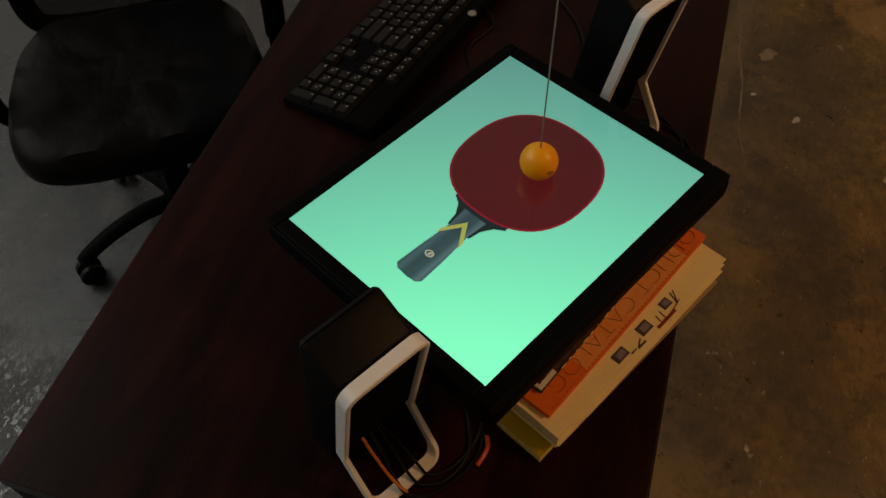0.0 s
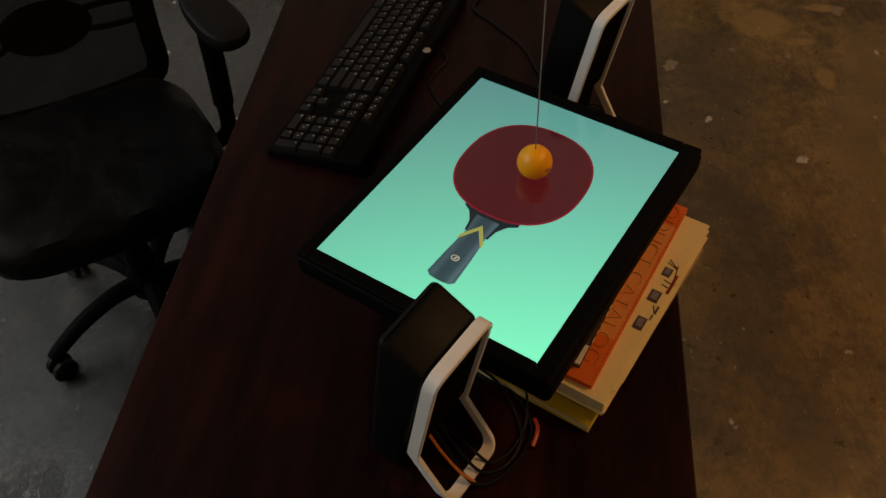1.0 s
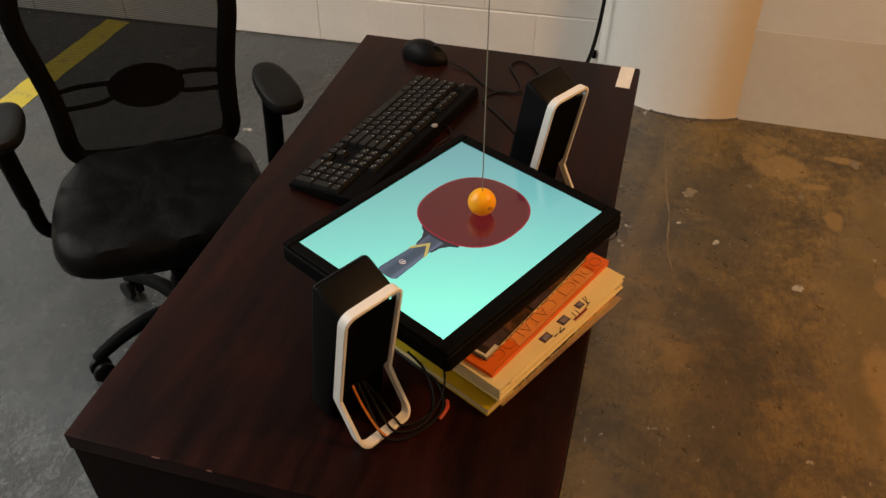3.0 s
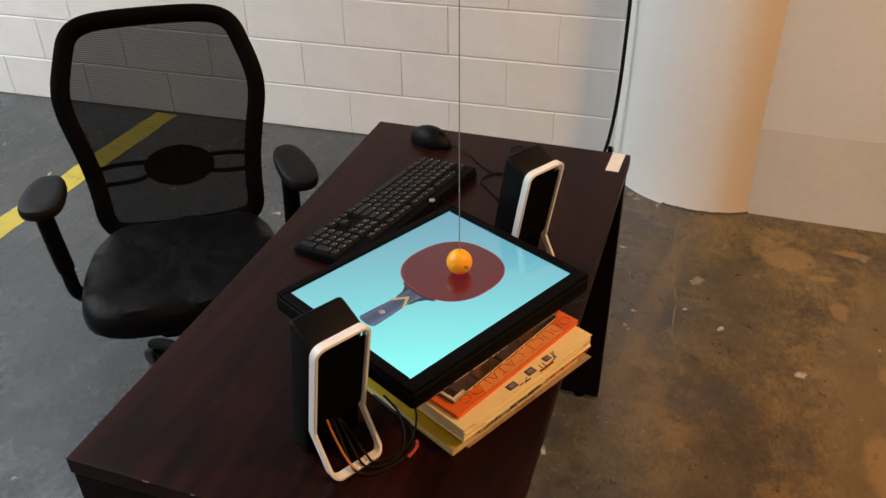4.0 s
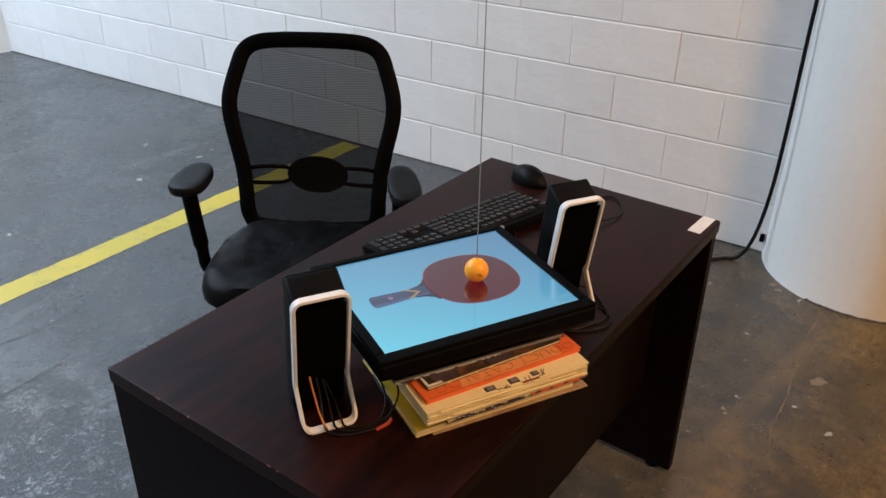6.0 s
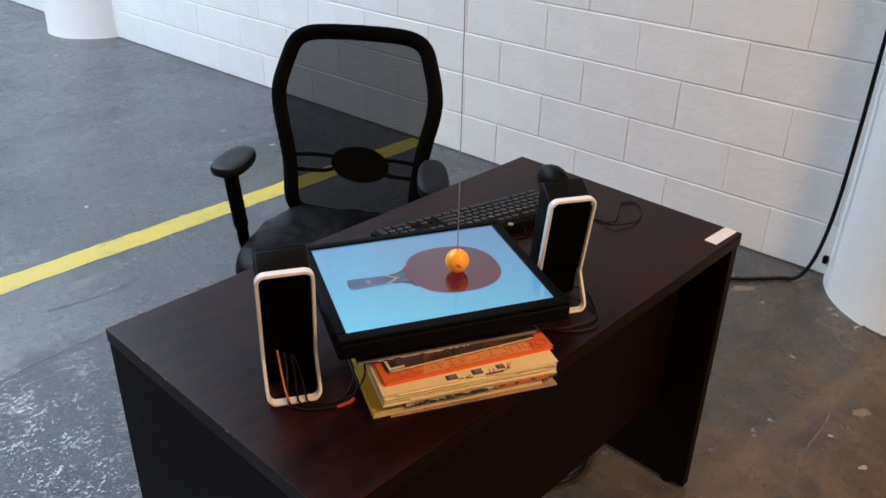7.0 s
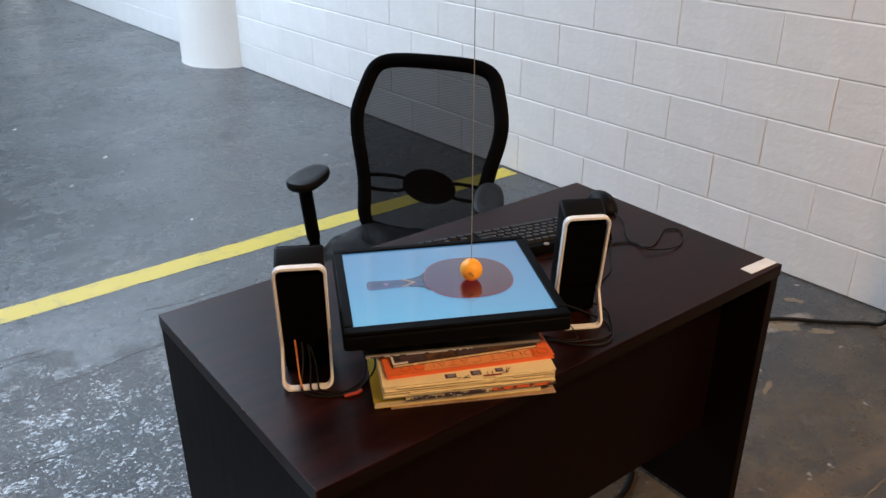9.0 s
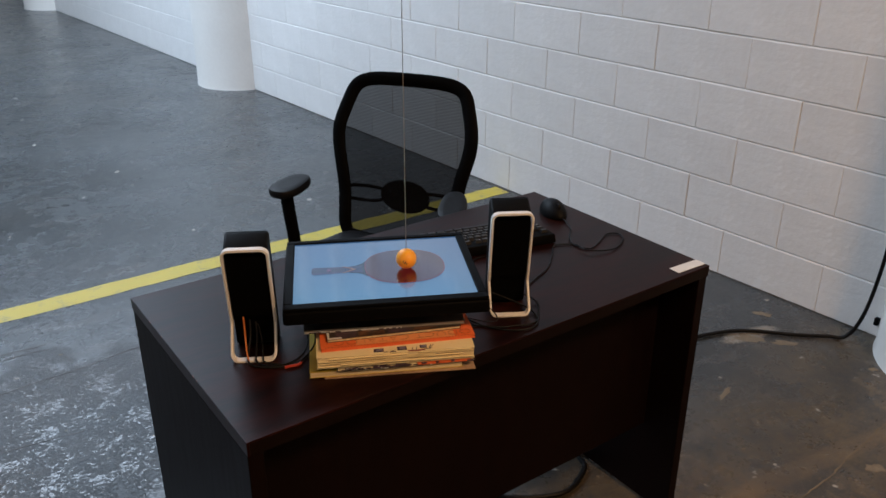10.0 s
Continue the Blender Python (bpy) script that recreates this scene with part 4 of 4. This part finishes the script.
def key_mesh(w, h):
    tag = (round(w, 4), round(h, 4))
    if tag not in key_cache:
        bm = bmesh.new()
        lo = [bm.verts.new(p) for p in ((0.0006, 0.0006, 0), (w - 0.0006, 0.0006, 0), (w - 0.0006, h - 0.0006, 0), (0.0006, h - 0.0006, 0))]
        hi = [bm.verts.new(p) for p in ((0.0026, 0.0022, 0.0065), (w - 0.0026, 0.0022, 0.0065), (w - 0.0026, h - 0.003, 0.0070), (0.0026, h - 0.003, 0.0070))]
        bm.faces.new(hi)
        for i in range(4):
            bm.faces.new((lo[i], lo[(i + 1) % 4], hi[(i + 1) % 4], hi[i]))
        me = bpy.data.meshes.new("key")
        bm.to_mesh(me)
        bm.free()
        me.materials.append(KEY)
        key_cache[tag] = me
    return key_cache[tag]


SLOPE = math.degrees(math.atan2(0.013, KD - 0.006))
legends = bmesh.new()


def key(x, y, w=1.0, h=1.0, mark=1):
    ob = new("key", key_mesh(w * U, h * U))
    ob.parent = kb
    z = 0.0122 + (y - 0.002) * math.tan(radians(SLOPE))
    ob.matrix_local = pose(x, y, z, SLOPE)
    for i in range(mark):
        lx, ly = x + 0.0045 + i * 0.0042, y + h * U - 0.0078 - 0.004 * (i % 2)
        lz = z + 0.0068 + (ly - y) * math.tan(radians(SLOPE)) + 0.0006
        q = 0.0026 if w < 1.3 else 0.0045
        vs = [legends.verts.new((lx + dx, ly + dy, lz + dy * 0.09)) for dx, dy in ((0, 0), (q, 0), (q, 0.0026), (0, 0.0026))]
        legends.faces.new(vs)


x0, y0 = 0.012, 0.010
for r, row in enumerate(([1.25, 1.25, 1.25, 6.25, 1.25, 1.25, 1.25, 1.25], [2.25] + [1] * 10 + [2.75], [1.75] + [1] * 11 + [2.25], [1.5] + [1] * 12 + [1.5], [1] * 13 + [2])):
    x = x0
    for w in row:
        key(x, y0 + r * U, w, 1, 0 if w > 5 else 1 + (r == 4 and w == 1))
        x += w * U
FY = y0 + 5 * U + 0.007
for i in range(13):
    key(x0 + U * (i + (1 if i else 0) + 0.5 * ((i > 4) + (i > 8)) * (i > 0)) * 1.0, FY, 1, 0.85, 1)
NX = x0 + 15.25 * U
for r in (3, 4):
    for c in range(3):
        key(NX + c * U, y0 + r * U, mark=2)
for c in range(3):
    key(NX + c * U, FY, 1, 0.85, 2)
    key(NX + c * U, y0, mark=1)
key(NX + U, y0 + U, mark=1)
PX = NX + 3.2 * U
for r in range(5):
    for c in range(4):
        if (r == 0 and c == 1) or (c == 3 and r in (1, 3)):
            continue
        key(PX + c * U, y0 + r * U, 2 if (r == 0 and c == 0) else 1, 2 if (c == 3 and r in (0, 2)) else 1, 1 + (c < 3 and r in (1, 3)))
part("legends", legends, LEGEND, kb, "pale printed key legends")["kind"] = "stuff"
bm = bmesh.new()
bmesh.ops.create_uvsphere(bm, u_segments=14, v_segments=8, radius=0.0065, matrix=Matrix.Translation((0.172, KD - 0.006, 0.0255)) @ Matrix.Diagonal((1, 1, 0.4, 1)))
part("round_button", bm, LEGEND, kb, "small grey round button")

# ---- mouse ----
mouse = thing("computer_mouse", pose(1.075, 0.450, H, 0, 0, 163), "black corded computer mouse", "mouse")
bm = bmesh.new()
bmesh.ops.create_uvsphere(bm, u_segments=36, v_segments=20, radius=1.0)
for v in bm.verts:
    x, y, z = v.co
    w = 0.030 + 0.003 * math.cos((y - 0.2) * 2)
    v.co = Vector((x * w, y * 0.056, 0.001 + max(z, -0.12) * (0.036 - 0.010 * max(y, 0) ** 2) + 0.004))
part("shell", bm, GLOSS, mouse, smooth=True)
part("wheel", sweep([Vector((-0.0035, 0, 0)), Vector((0.0035, 0, 0))], ring(0.008, 16)), RUBBER, mouse, at=pose(0, 0.03, 0.031), smooth=True)


def cable(name, points, r, mat, label, category="cable"):
    ob = part(name, tube(points, r), mat, smooth=True)
    return tagged(ob, label, category)


Z = H + 0.0028
cable("mouse_cable", [(1.058, 0.393, H + 0.008), (1.04, 0.345, Z), (0.997, 0.303, Z), (0.972, 0.262, Z), (0.985, 0.222, Z), (1.03, 0.235, Z), (1.085, 0.262, Z), (1.112, 0.245, Z),
                      (1.095, 0.215, Z), (1.045, 0.188, Z), (0.995, 0.190, Z + 0.004), (0.965, 0.215, Z + 0.005), (0.975, 0.26, Z), (0.93, 0.285, Z), (0.89, 0.25, Z), (0.83, 0.20, Z), (0.765, 0.172, Z), (0.72, 0.15, Z)],
      0.0017, RUBBER, "thin black mouse cable looped on the desktop")
cable("keyboard_cable", [(0.815, 0.335, H + 0.012), (0.79, 0.315, Z), (0.73, 0.335, Z), (0.66, 0.30, Z), (0.60, 0.27, Z)], 0.0018, RUBBER, "thin black keyboard cable on the desktop")
cable("speaker_cable", [(0.668, 0.118, Z + 0.02), (0.692, 0.088, Z + 0.004), (0.668, 0.050, Z), (0.622, 0.010, Z), (0.580, 0.020, Z), (0.545, 0.06, Z), (0.53, 0.11, Z)], 0.0018, RUBBER, "black loudspeaker cable curling beside the white rim")
cable("display_cable", [(0.55, 0.16, 0.80), (0.60, 0.13, 0.78), (0.655, 0.075, 0.752), (0.650, 0.035, Z), (0.622, 0.022, Z), (0.590, 0.035, Z), (0.56, 0.05, Z), (0.52, 0.09, Z)],
      0.0019, RUBBER, "thin black cable running from the display onto the desktop")
u_loop = [mon(z, u, v).translation for u, v, z in ((0.176, -0.120, 0.8375), (0.196, -0.128, 0.826), (0.205, -0.143, 0.8135), (0.188, -0.148, 0.8115), (0.150, -0.128, 0.8120))]
cable("looped_lead", u_loop, 0.0011, RUBBER, "thin black lead looping out under the display corner")
cable("speaker_wire", [(0.128, 0.262, H + 0.075), (0.121, 0.246, H + 0.040), (0.105, 0.226, H + 0.012), (0.098, 0.210, H + 0.006), (0.108, 0.190, Z), (0.140, 0.166, Z), (0.172, 0.160, Z), (0.205, 0.178, Z), (0.225, 0.215, Z), (0.245, 0.25, Z)],
      0.0019, RUBBER, "black wire running out of the loudspeaker foot")
cable("speaker_wire", [(0.138, 0.262, H + 0.07), (0.132, 0.242, H + 0.035), (0.118, 0.220, H + 0.010), (0.112, 0.203, H + 0.005), (0.125, 0.182, Z), (0.155, 0.170, Z), (0.190, 0.180, Z), (0.215, 0.20, Z + 0.01), (0.225, 0.225, Z + 0.025)],
      0.0017, RUBBER, "black wire running out of the loudspeaker foot")
cable("speaker_wire", [(0.140, 0.255, H + 0.055), (0.138, 0.235, H + 0.030), (0.128, 0.212, H + 0.009), (0.124, 0.198, H + 0.004), (0.142, 0.178, Z), (0.18, 0.165, Z), (0.215, 0.172, Z + 0.02), (0.230, 0.20, Z + 0.04)],
      0.0016, RUBBER, "black wire running out of the loudspeaker foot")
cable("orange_wire", [(0.116, 0.262, H + 0.082), (0.112, 0.250, H + 0.05), (0.104, 0.230, H + 0.02), (0.100, 0.214, H + 0.007)], 0.0016, ORANGEWIRE, "orange wire in the loudspeaker foot")
cable("red_wire", [(0.146, 0.158, Z + 0.001), (0.157, 0.1545, Z + 0.002), (0.168, 0.1535, Z + 0.001), (0.178, 0.157, Z)], 0.0026, REDWIRE, "short red-sleeved wire on the desktop")

# ---- floor cables ----
cable("power_cable", [(2.475, 0.155, 2.6), (2.452, 0.150, 1.6), (2.44, 0.168, 1.0), (2.42, 0.166, 0.62), (2.415, 0.172, 0.32), (2.41, 0.195, 0.12), (2.40, 0.235, 0.02), (2.36, 0.285, 0.010), (2.27, 0.365, 0.009), (2.14, 0.495, 0.009), (1.98, 0.56, 0.009),
                      (1.75, 0.60, 0.009), (1.5, 0.55, 0.009), (1.25, 0.42, 0.009), (1.12, 0.33, 0.009), (1.085, 0.265, 0.009), (0.98, 0.222, 0.009), (0.89, 0.250, 0.009), (0.80, 0.32, 0.009), (0.75, 0.42, 0.009)],
      0.0072, RUBBER, "thick black power cable down the wall and across the floor")
wb = part("cable_clip", box(-0.012, 0.012, -0.008, 0.008, 0, 0.03, 0.003, 2), BLACK, at=pose(wall_x(0.19) - 0.006, 0.19, 0.05))
tagged(wb, "small black clip at the foot of the block wall", "clip")

# ---- office chair ----
chair = thing("office_chair", pose(0.807, 1.014, 0, 0, 0, -57), "black office chair with mesh back and leather seat", "chair")


def lean(z):
    """How far behind the seat's middle the backrest lies at a height."""
    pts = ((0.40, 0.246), (0.50, 0.254), (0.58, 0.276), (0.68, 0.292), (0.80, 0.325), (0.98, 0.405))
    for (z0, a), (z1, b) in zip(pts, pts[1:]):
        if z <= z1:
            return a + (b - a) * (z - z0) / (z1 - z0)
    return pts[-1][1]


half = [(0.0, 0.953), (0.09, 0.951), (0.155, 0.942), (0.192, 0.918), (0.212, 0.870), (0.231, 0.800), (0.230, 0.740), (0.212, 0.660), (0.199, 0.590), (0.192, 0.520), (0.186, 0.452), (0.15, 0.424), (0.0, 0.418)]
right = spline([Vector((x * 1.035 - 0.0, 0, z + 0.006)) for x, z in half], 5)
outline = right + [Vector((-p.x, 0, p.z)) for p in right[-2:0:-1]]
for p in outline:
    p.y = lean(p.z) - 0.03 * (1 - (p.x / 0.24) ** 2) * 0.4
bar = [(0.0125 * math.cos(a * math.pi / 5), 0.0235 * math.sin(a * math.pi / 5)) for a in range(10)]
part("back_frame", sweep(outline, bar, closed=True, side=(0, 1, 0)), BLACK, chair, smooth=True)


def half_width(z):
    best = 0.18
    for p, q in zip(right, right[1:]):
        if min(p.z, q.z) <= z <= max(p.z, q.z) and abs(p.z - q.z) > 1e-6:
            best = p.x + (q.x - p.x) * (z - p.z) / (q.z - p.z)
    return best


bm = bmesh.new()
rows = []
for i in range(41):
    z = 0.430 + (0.955 - 0.430) * i / 40
    hw = half_width(z)
    rows.append([bm.verts.new((hw * (k - 8) / 8, lean(z) - 0.012 * (1 - ((k - 8) / 8) ** 2), z)) for k in range(17)])
for r0, r1 in zip(rows, rows[1:]):
    for k in range(16):
        bm.faces.new((r0[k], r0[k + 1], r1[k + 1], r1[k]))
part("mesh_panel", bm, MESH, chair, "see-through black mesh", smooth=True)
# lumbar pad on a bowed carrier behind the mesh
bm = bmesh.new()
bmesh.ops.create_uvsphere(bm, u_segments=32, v_segments=14, radius=1, matrix=Matrix.Translation((0.010, 0.303, 0.574)) @ Matrix.Diagonal((0.092, 0.014, 0.060, 1)))
part("lumbar_pad", bm, BLACK, chair, smooth=True)
for s in (-1, 1):
    part("lumbar_bracket", tube([(s * 0.072, 0.306, 0.592), (s * 0.10, 0.300, 0.597), (s * 0.15, 0.292, 0.600), (s * 0.195, 0.284, 0.597)], 0.0065, 8, 4), BLACK, chair, smooth=True)
    part("lumbar_bracket", tube([(s * 0.072, 0.306, 0.556), (s * 0.10, 0.300, 0.547), (s * 0.15, 0.290, 0.548), (s * 0.195, 0.280, 0.553)], 0.0065, 8, 4), BLACK, chair, smooth=True)
part("back_post", tube([(0, 0.06, 0.34), (0, 0.20, 0.35), (0, 0.262, 0.38), (0, 0.264, 0.415)], 0.022, 10, 6), BLACK, chair, smooth=True)

# seat cushion
bm = bmesh.new()
rings = []
for k, z in ((0.88, 0.386), (0.96, 0.390), (1.0, 0.402), (1.005, 0.422), (0.985, 0.444), (0.93, 0.459), (0.80, 0.466), (0.55, 0.466), (0.25, 0.464)):
    r = []
    for i in range(64):
        a = 2 * math.pi * i / 64
        c, s = math.cos(a), math.sin(a)
        e = 1.0 / (abs(c) ** 4.4 + abs(s) ** 4.4) ** (1 / 4.4)
        x, y = 0.240 * e * c * k, 0.210 * e * s * k
        x *= 1 - 0.10 * max(0.0, y / 0.245)
        drop = 0.016 * max(0.0, -y / 0.245) ** 3
        crease = 0.005 * math.sin(9 * a + 14 * k) * (1 if 0.3 < k < 0.95 and z > 0.44 else 0)
        r.append(bm.verts.new((x, y + 0.022, z - drop + crease)))
    rings.append(r)
for r0, r1 in zip(rings, rings[1:]):
    for i in range(64):
        bm.faces.new((r0[i], r0[(i + 1) % 64], r1[(i + 1) % 64], r1[i]))
bm.faces.new(rings[0][::-1])
bm.faces.new(rings[-1])
part("seat", bm, LEATHER, chair, "creased black leather seat cushion", smooth=True)
part("seat_pan", prism(rounded(0.34, 0.30, 0.06, 6, 0, 0.01), 0.352, 0.3865, 0.006, 2), BLACK, chair, smooth=True)
part("tilt_box", prism(rounded(0.17, 0.24, 0.03, 5, 0, 0.02), 0.305, 0.3515, 0.008, 2), BLACK, chair, smooth=True)
part("gas_lift", lathe([(0.030, 0.10), (0.030, 0.20), (0.024, 0.205), (0.024, 0.304)], 20), BLACK, chair, smooth=True)

# armrests, each turned a little on its post
for s, cx, cy, turn in ((-1, -0.276, 0.042, -6), (1, 0.300, 0.000, 14)):
    arm = part("armrest", tube([(s * 0.16, 0.04, 0.362), (s * 0.235, 0.045, 0.366), (s * 0.272, 0.05, 0.385), (s * 0.279, 0.048, 0.45), (s * 0.282, 0.042, 0.52)], 0.017, 12, 6), BLACK, chair, smooth=True)
    part("post", tube([(s * 0.279, 0.046, 0.46), (s * 0.284, 0.036, 0.56), (s * 0.287, 0.020 if s > 0 else 0.026, 0.668 if s > 0 else 0.655)], 0.021, 14, 4), BLACK, arm, smooth=True)
    bm = bmesh.new()
    rings = []
    for k, z in ((0.80, 0.648), (0.95, 0.650), (1.0, 0.658), (1.0, 0.667), (0.95, 0.6745), (0.82, 0.678), (0.5, 0.6775), (0.2, 0.677)):
        r = []
        for i in range(40):
            a = 2 * math.pi * i / 40
            c, si = math.cos(a), math.sin(a)
            e = 1.0 / (abs(c) ** 2.6 + abs(si) ** 2.6) ** (1 / 2.6)
            y = 0.082 * e * si * k
            r.append(bm.verts.new((0.048 * e * c * k * (1 - 0.12 * y / 0.082), y, z)))
        rings.append(r)
    for r0, r1 in zip(rings, rings[1:]):
        for i in range(40):
            bm.faces.new((r0[i], r0[(i + 1) % 40], r1[(i + 1) % 40], r1[i]))
    bm.faces.new(rings[0][::-1])
    bm.faces.new(rings[-1])
    part("pad", bm, RUBBER, arm, "soft black armrest pad", smooth=True, at=pose(cx, cy, 0.663 if s < 0 else 0.682, 4 if s < 0 else 9, 0, turn) @ Matrix.Diagonal((1 if s < 0 else 0.88, 1 if s < 0 else 1.06, 1, 1)) @ pose(0, 0, -0.663))

# five-legged base on twin castors
part("hub", lathe([(0.045, 0.075), (0.048, 0.09), (0.042, 0.125), (0.034, 0.135)], 24), BLACK, chair, smooth=True)
for i in range(5):
    a = 200.6 + 72 * i
    m = pose(0, 0, 0, 0, 0, a)
    leg = part("leg", sweep(spline([(0.03, 0, 0.105), (0.09, 0, 0.116), (0.17, 0, 0.104), (0.232, 0, 0.080), (0.256, 0, 0.066)], 4),
                            lambda t: [((0.020 - 0.006 * t) * math.cos(q * math.pi / 5), (0.023 - 0.008 * t) * math.sin(q * math.pi / 5)) for q in range(10)], side=(0, 0, 1)), BLACK, chair, smooth=True, at=m)
    for s in (-1, 1):
        part("castor_wheel", sweep([Vector((0, s * 0.006, 0)), Vector((0, s * 0.009, 0)), Vector((0, s * 0.019, 0)), Vector((0, s * 0.023, 0))],
                                   lambda t: ring(0.027 if 0.2 < t < 0.8 else 0.022, 18)), RUBBER, leg, smooth=True, at=pose(0.252, 0, 0.0272))
    part("castor_fork", tube([(0.252, 0, 0.0272), (0.250, 0, 0.048), (0.250, 0, 0.068)], 0.0058, 8, 3), BLACK, leg)

# a ragged dark line of dirt along the foot of the block wall
bm = bmesh.new()
k = 260
prev = None
for i in range(k + 1):
    y = 0.22 + 5.1 * i / k
    w = 0.004 + 0.007 * max(0.0, noise.noise((y * 7, 0, 0))) + 0.004 * random.random()
    a = bm.verts.new((wall_x(y) + 0.004, y, 0.0005 + w * 0.7))
    b = bm.verts.new((wall_x(y) - w, y, 0.0009))
    if prev:
        bm.faces.new((prev[0], a, b, prev[1]))
    prev = (a, b)
tagged(part("baseboard_dirt", bm, STAIN), "dark dirt line along the foot of the block wall", "dirt", kind="stuff")

# ---- marks on the floor ----
def mark(bm, x, y, r, long=1.0, turn=0.0, z=0.0005):
    """A thin ragged flake on the floor."""
    k = 15
    c, s = math.cos(radians(turn)), math.sin(radians(turn))
    pts = []
    for i in range(k):
        a = 2 * math.pi * i / k
        q = r * random.uniform(0.55, 1.2)
        u, v = q * long * math.cos(a), q * math.sin(a)
        pts.append((x + c * u - s * v, y + s * u + c * v))
    prism(pts, 0.0002, z, bm=bm)


bm = bmesh.new()
for x, y, r, long, turn in ((1.78, -0.222, 0.022, 1.5, -30), (2.13, 0.45, 0.03, 2.0, -50), (2.20, 0.355, 0.022, 2.2, -40), (2.33, 0.54, 0.02, 1.8, -60), (1.75, 0.275, 0.012, 4.5, 15), (2.295, 0.068, 0.013, 1.6, 0),
                            (2.209, -0.339, 0.009, 1.2, 0), (1.868, -0.41, 0.010, 1.3, 20), (1.85, -0.57, 0.012, 1.8, 10), (2.09, -0.751, 0.018, 1.6, 10), (2.22, -0.58, 0.008, 1, 0), (1.66, 0.9, 0.010, 2, 30)):
    mark(bm, x, y, r, long, turn)
for i in range(170):
    mark(bm, random.uniform(-1.2, 2.3), random.uniform(-1.0, 3.0), random.choice((0.0015, 0.002, 0.003, 0.004)), random.uniform(1, 2.2), random.uniform(0, 180))
spots = part("paint_flecks", bm, CHIP)
tagged(spots, "scattered pale paint flecks on the concrete", "flecks", kind="stuff")
bm = bmesh.new()
for pts in (((-0.22, 1.895), (-0.10, 1.898), (-0.03, 1.884)), ((-0.25, 1.665), (-0.1, 1.68), (0.03, 1.683), (0.21, 1.712), (0.45, 1.72)), ((0.33, 1.98), (0.5, 1.95), (0.66, 1.96)), ((-0.6, 1.3), (-0.3, 1.33), (-0.05, 1.30)), ((-0.30, 1.945), (-0.172, 1.94), (-0.031, 1.928))):
    fine = spline([(x, y, 0.0006) for x, y in pts], 6)
    sweep(fine, lambda t: [(0.0004, 0.0005 + 0.002 * abs(math.sin(t * 9))), (0.0004, -0.0012 - 0.002 * abs(math.sin(t * 7 + 1))), (-0.0004, -0.0012), (-0.0004, 0.0012)], bm=bm, side=(0, 0, 1))
stains = part("scored_lines", bm, STAIN)
bm = bmesh.new()
for pts in (((2.168, -0.131), (1.98, -0.128), (1.909, -0.138), (1.75, -0.150), (1.647, -0.166), (1.50, -0.170), (1.384, -0.19)), ((1.80, -0.70), (1.70, -0.70), (1.60, -0.74))):
    fine = [q + Vector((0, random.uniform(-0.0018, 0.0018), 0)) for q in spline([(x, y, 0.0005) for x, y in pts], 7)]
    sweep(fine, lambda t: [(0.0003, 0.0012 + 0.002 * abs(math.sin(t * 23))), (0.0003, -0.001 - 0.002 * abs(math.sin(t * 17 + 1))), (-0.0003, -0.001), (-0.0003, 0.001)], bm=bm, side=(0, 0, 1))
tagged(part("filled_crack", bm, CRACK), "thin pale filled cracks wandering across the concrete", "cracks", kind="stuff")
tagged(stains, "thin dark scored lines in the concrete", "cracks", kind="stuff")

# ---- the blocks of the wall ----
full = block_mesh(PITCH)
own = bmesh.new()
count = 0
for j in range(21):
    off = 0.43 if j % 2 == 0 else 0.635
    for k in range(-2, 30):
        x = off + k * PITCH
        if x < -0.35 or x + PITCH > Y1 - 0.02:
            continue
        if 12 <= j < 19 and x + PITCH > WA and x < WB:
            continue
        near = j < 12 and x < 5.4
        if near:
            ob = new("block", full)
            ob.parent = wall
            ob.matrix_local = pose(x, random.uniform(-0.0005, 0.0012), j * COURSE, random.uniform(-0.15, 0.15), 0, random.uniform(-0.12, 0.12))
        else:
            tmp = full.copy()
            tmp.transform(pose(x, random.uniform(-0.0005, 0.0012), j * COURSE))
            own.from_mesh(tmp)
            bpy.data.meshes.remove(tmp)
rest = part("far_blocks", own, BLOCK, wall)
rest["kind"] = "stuff"
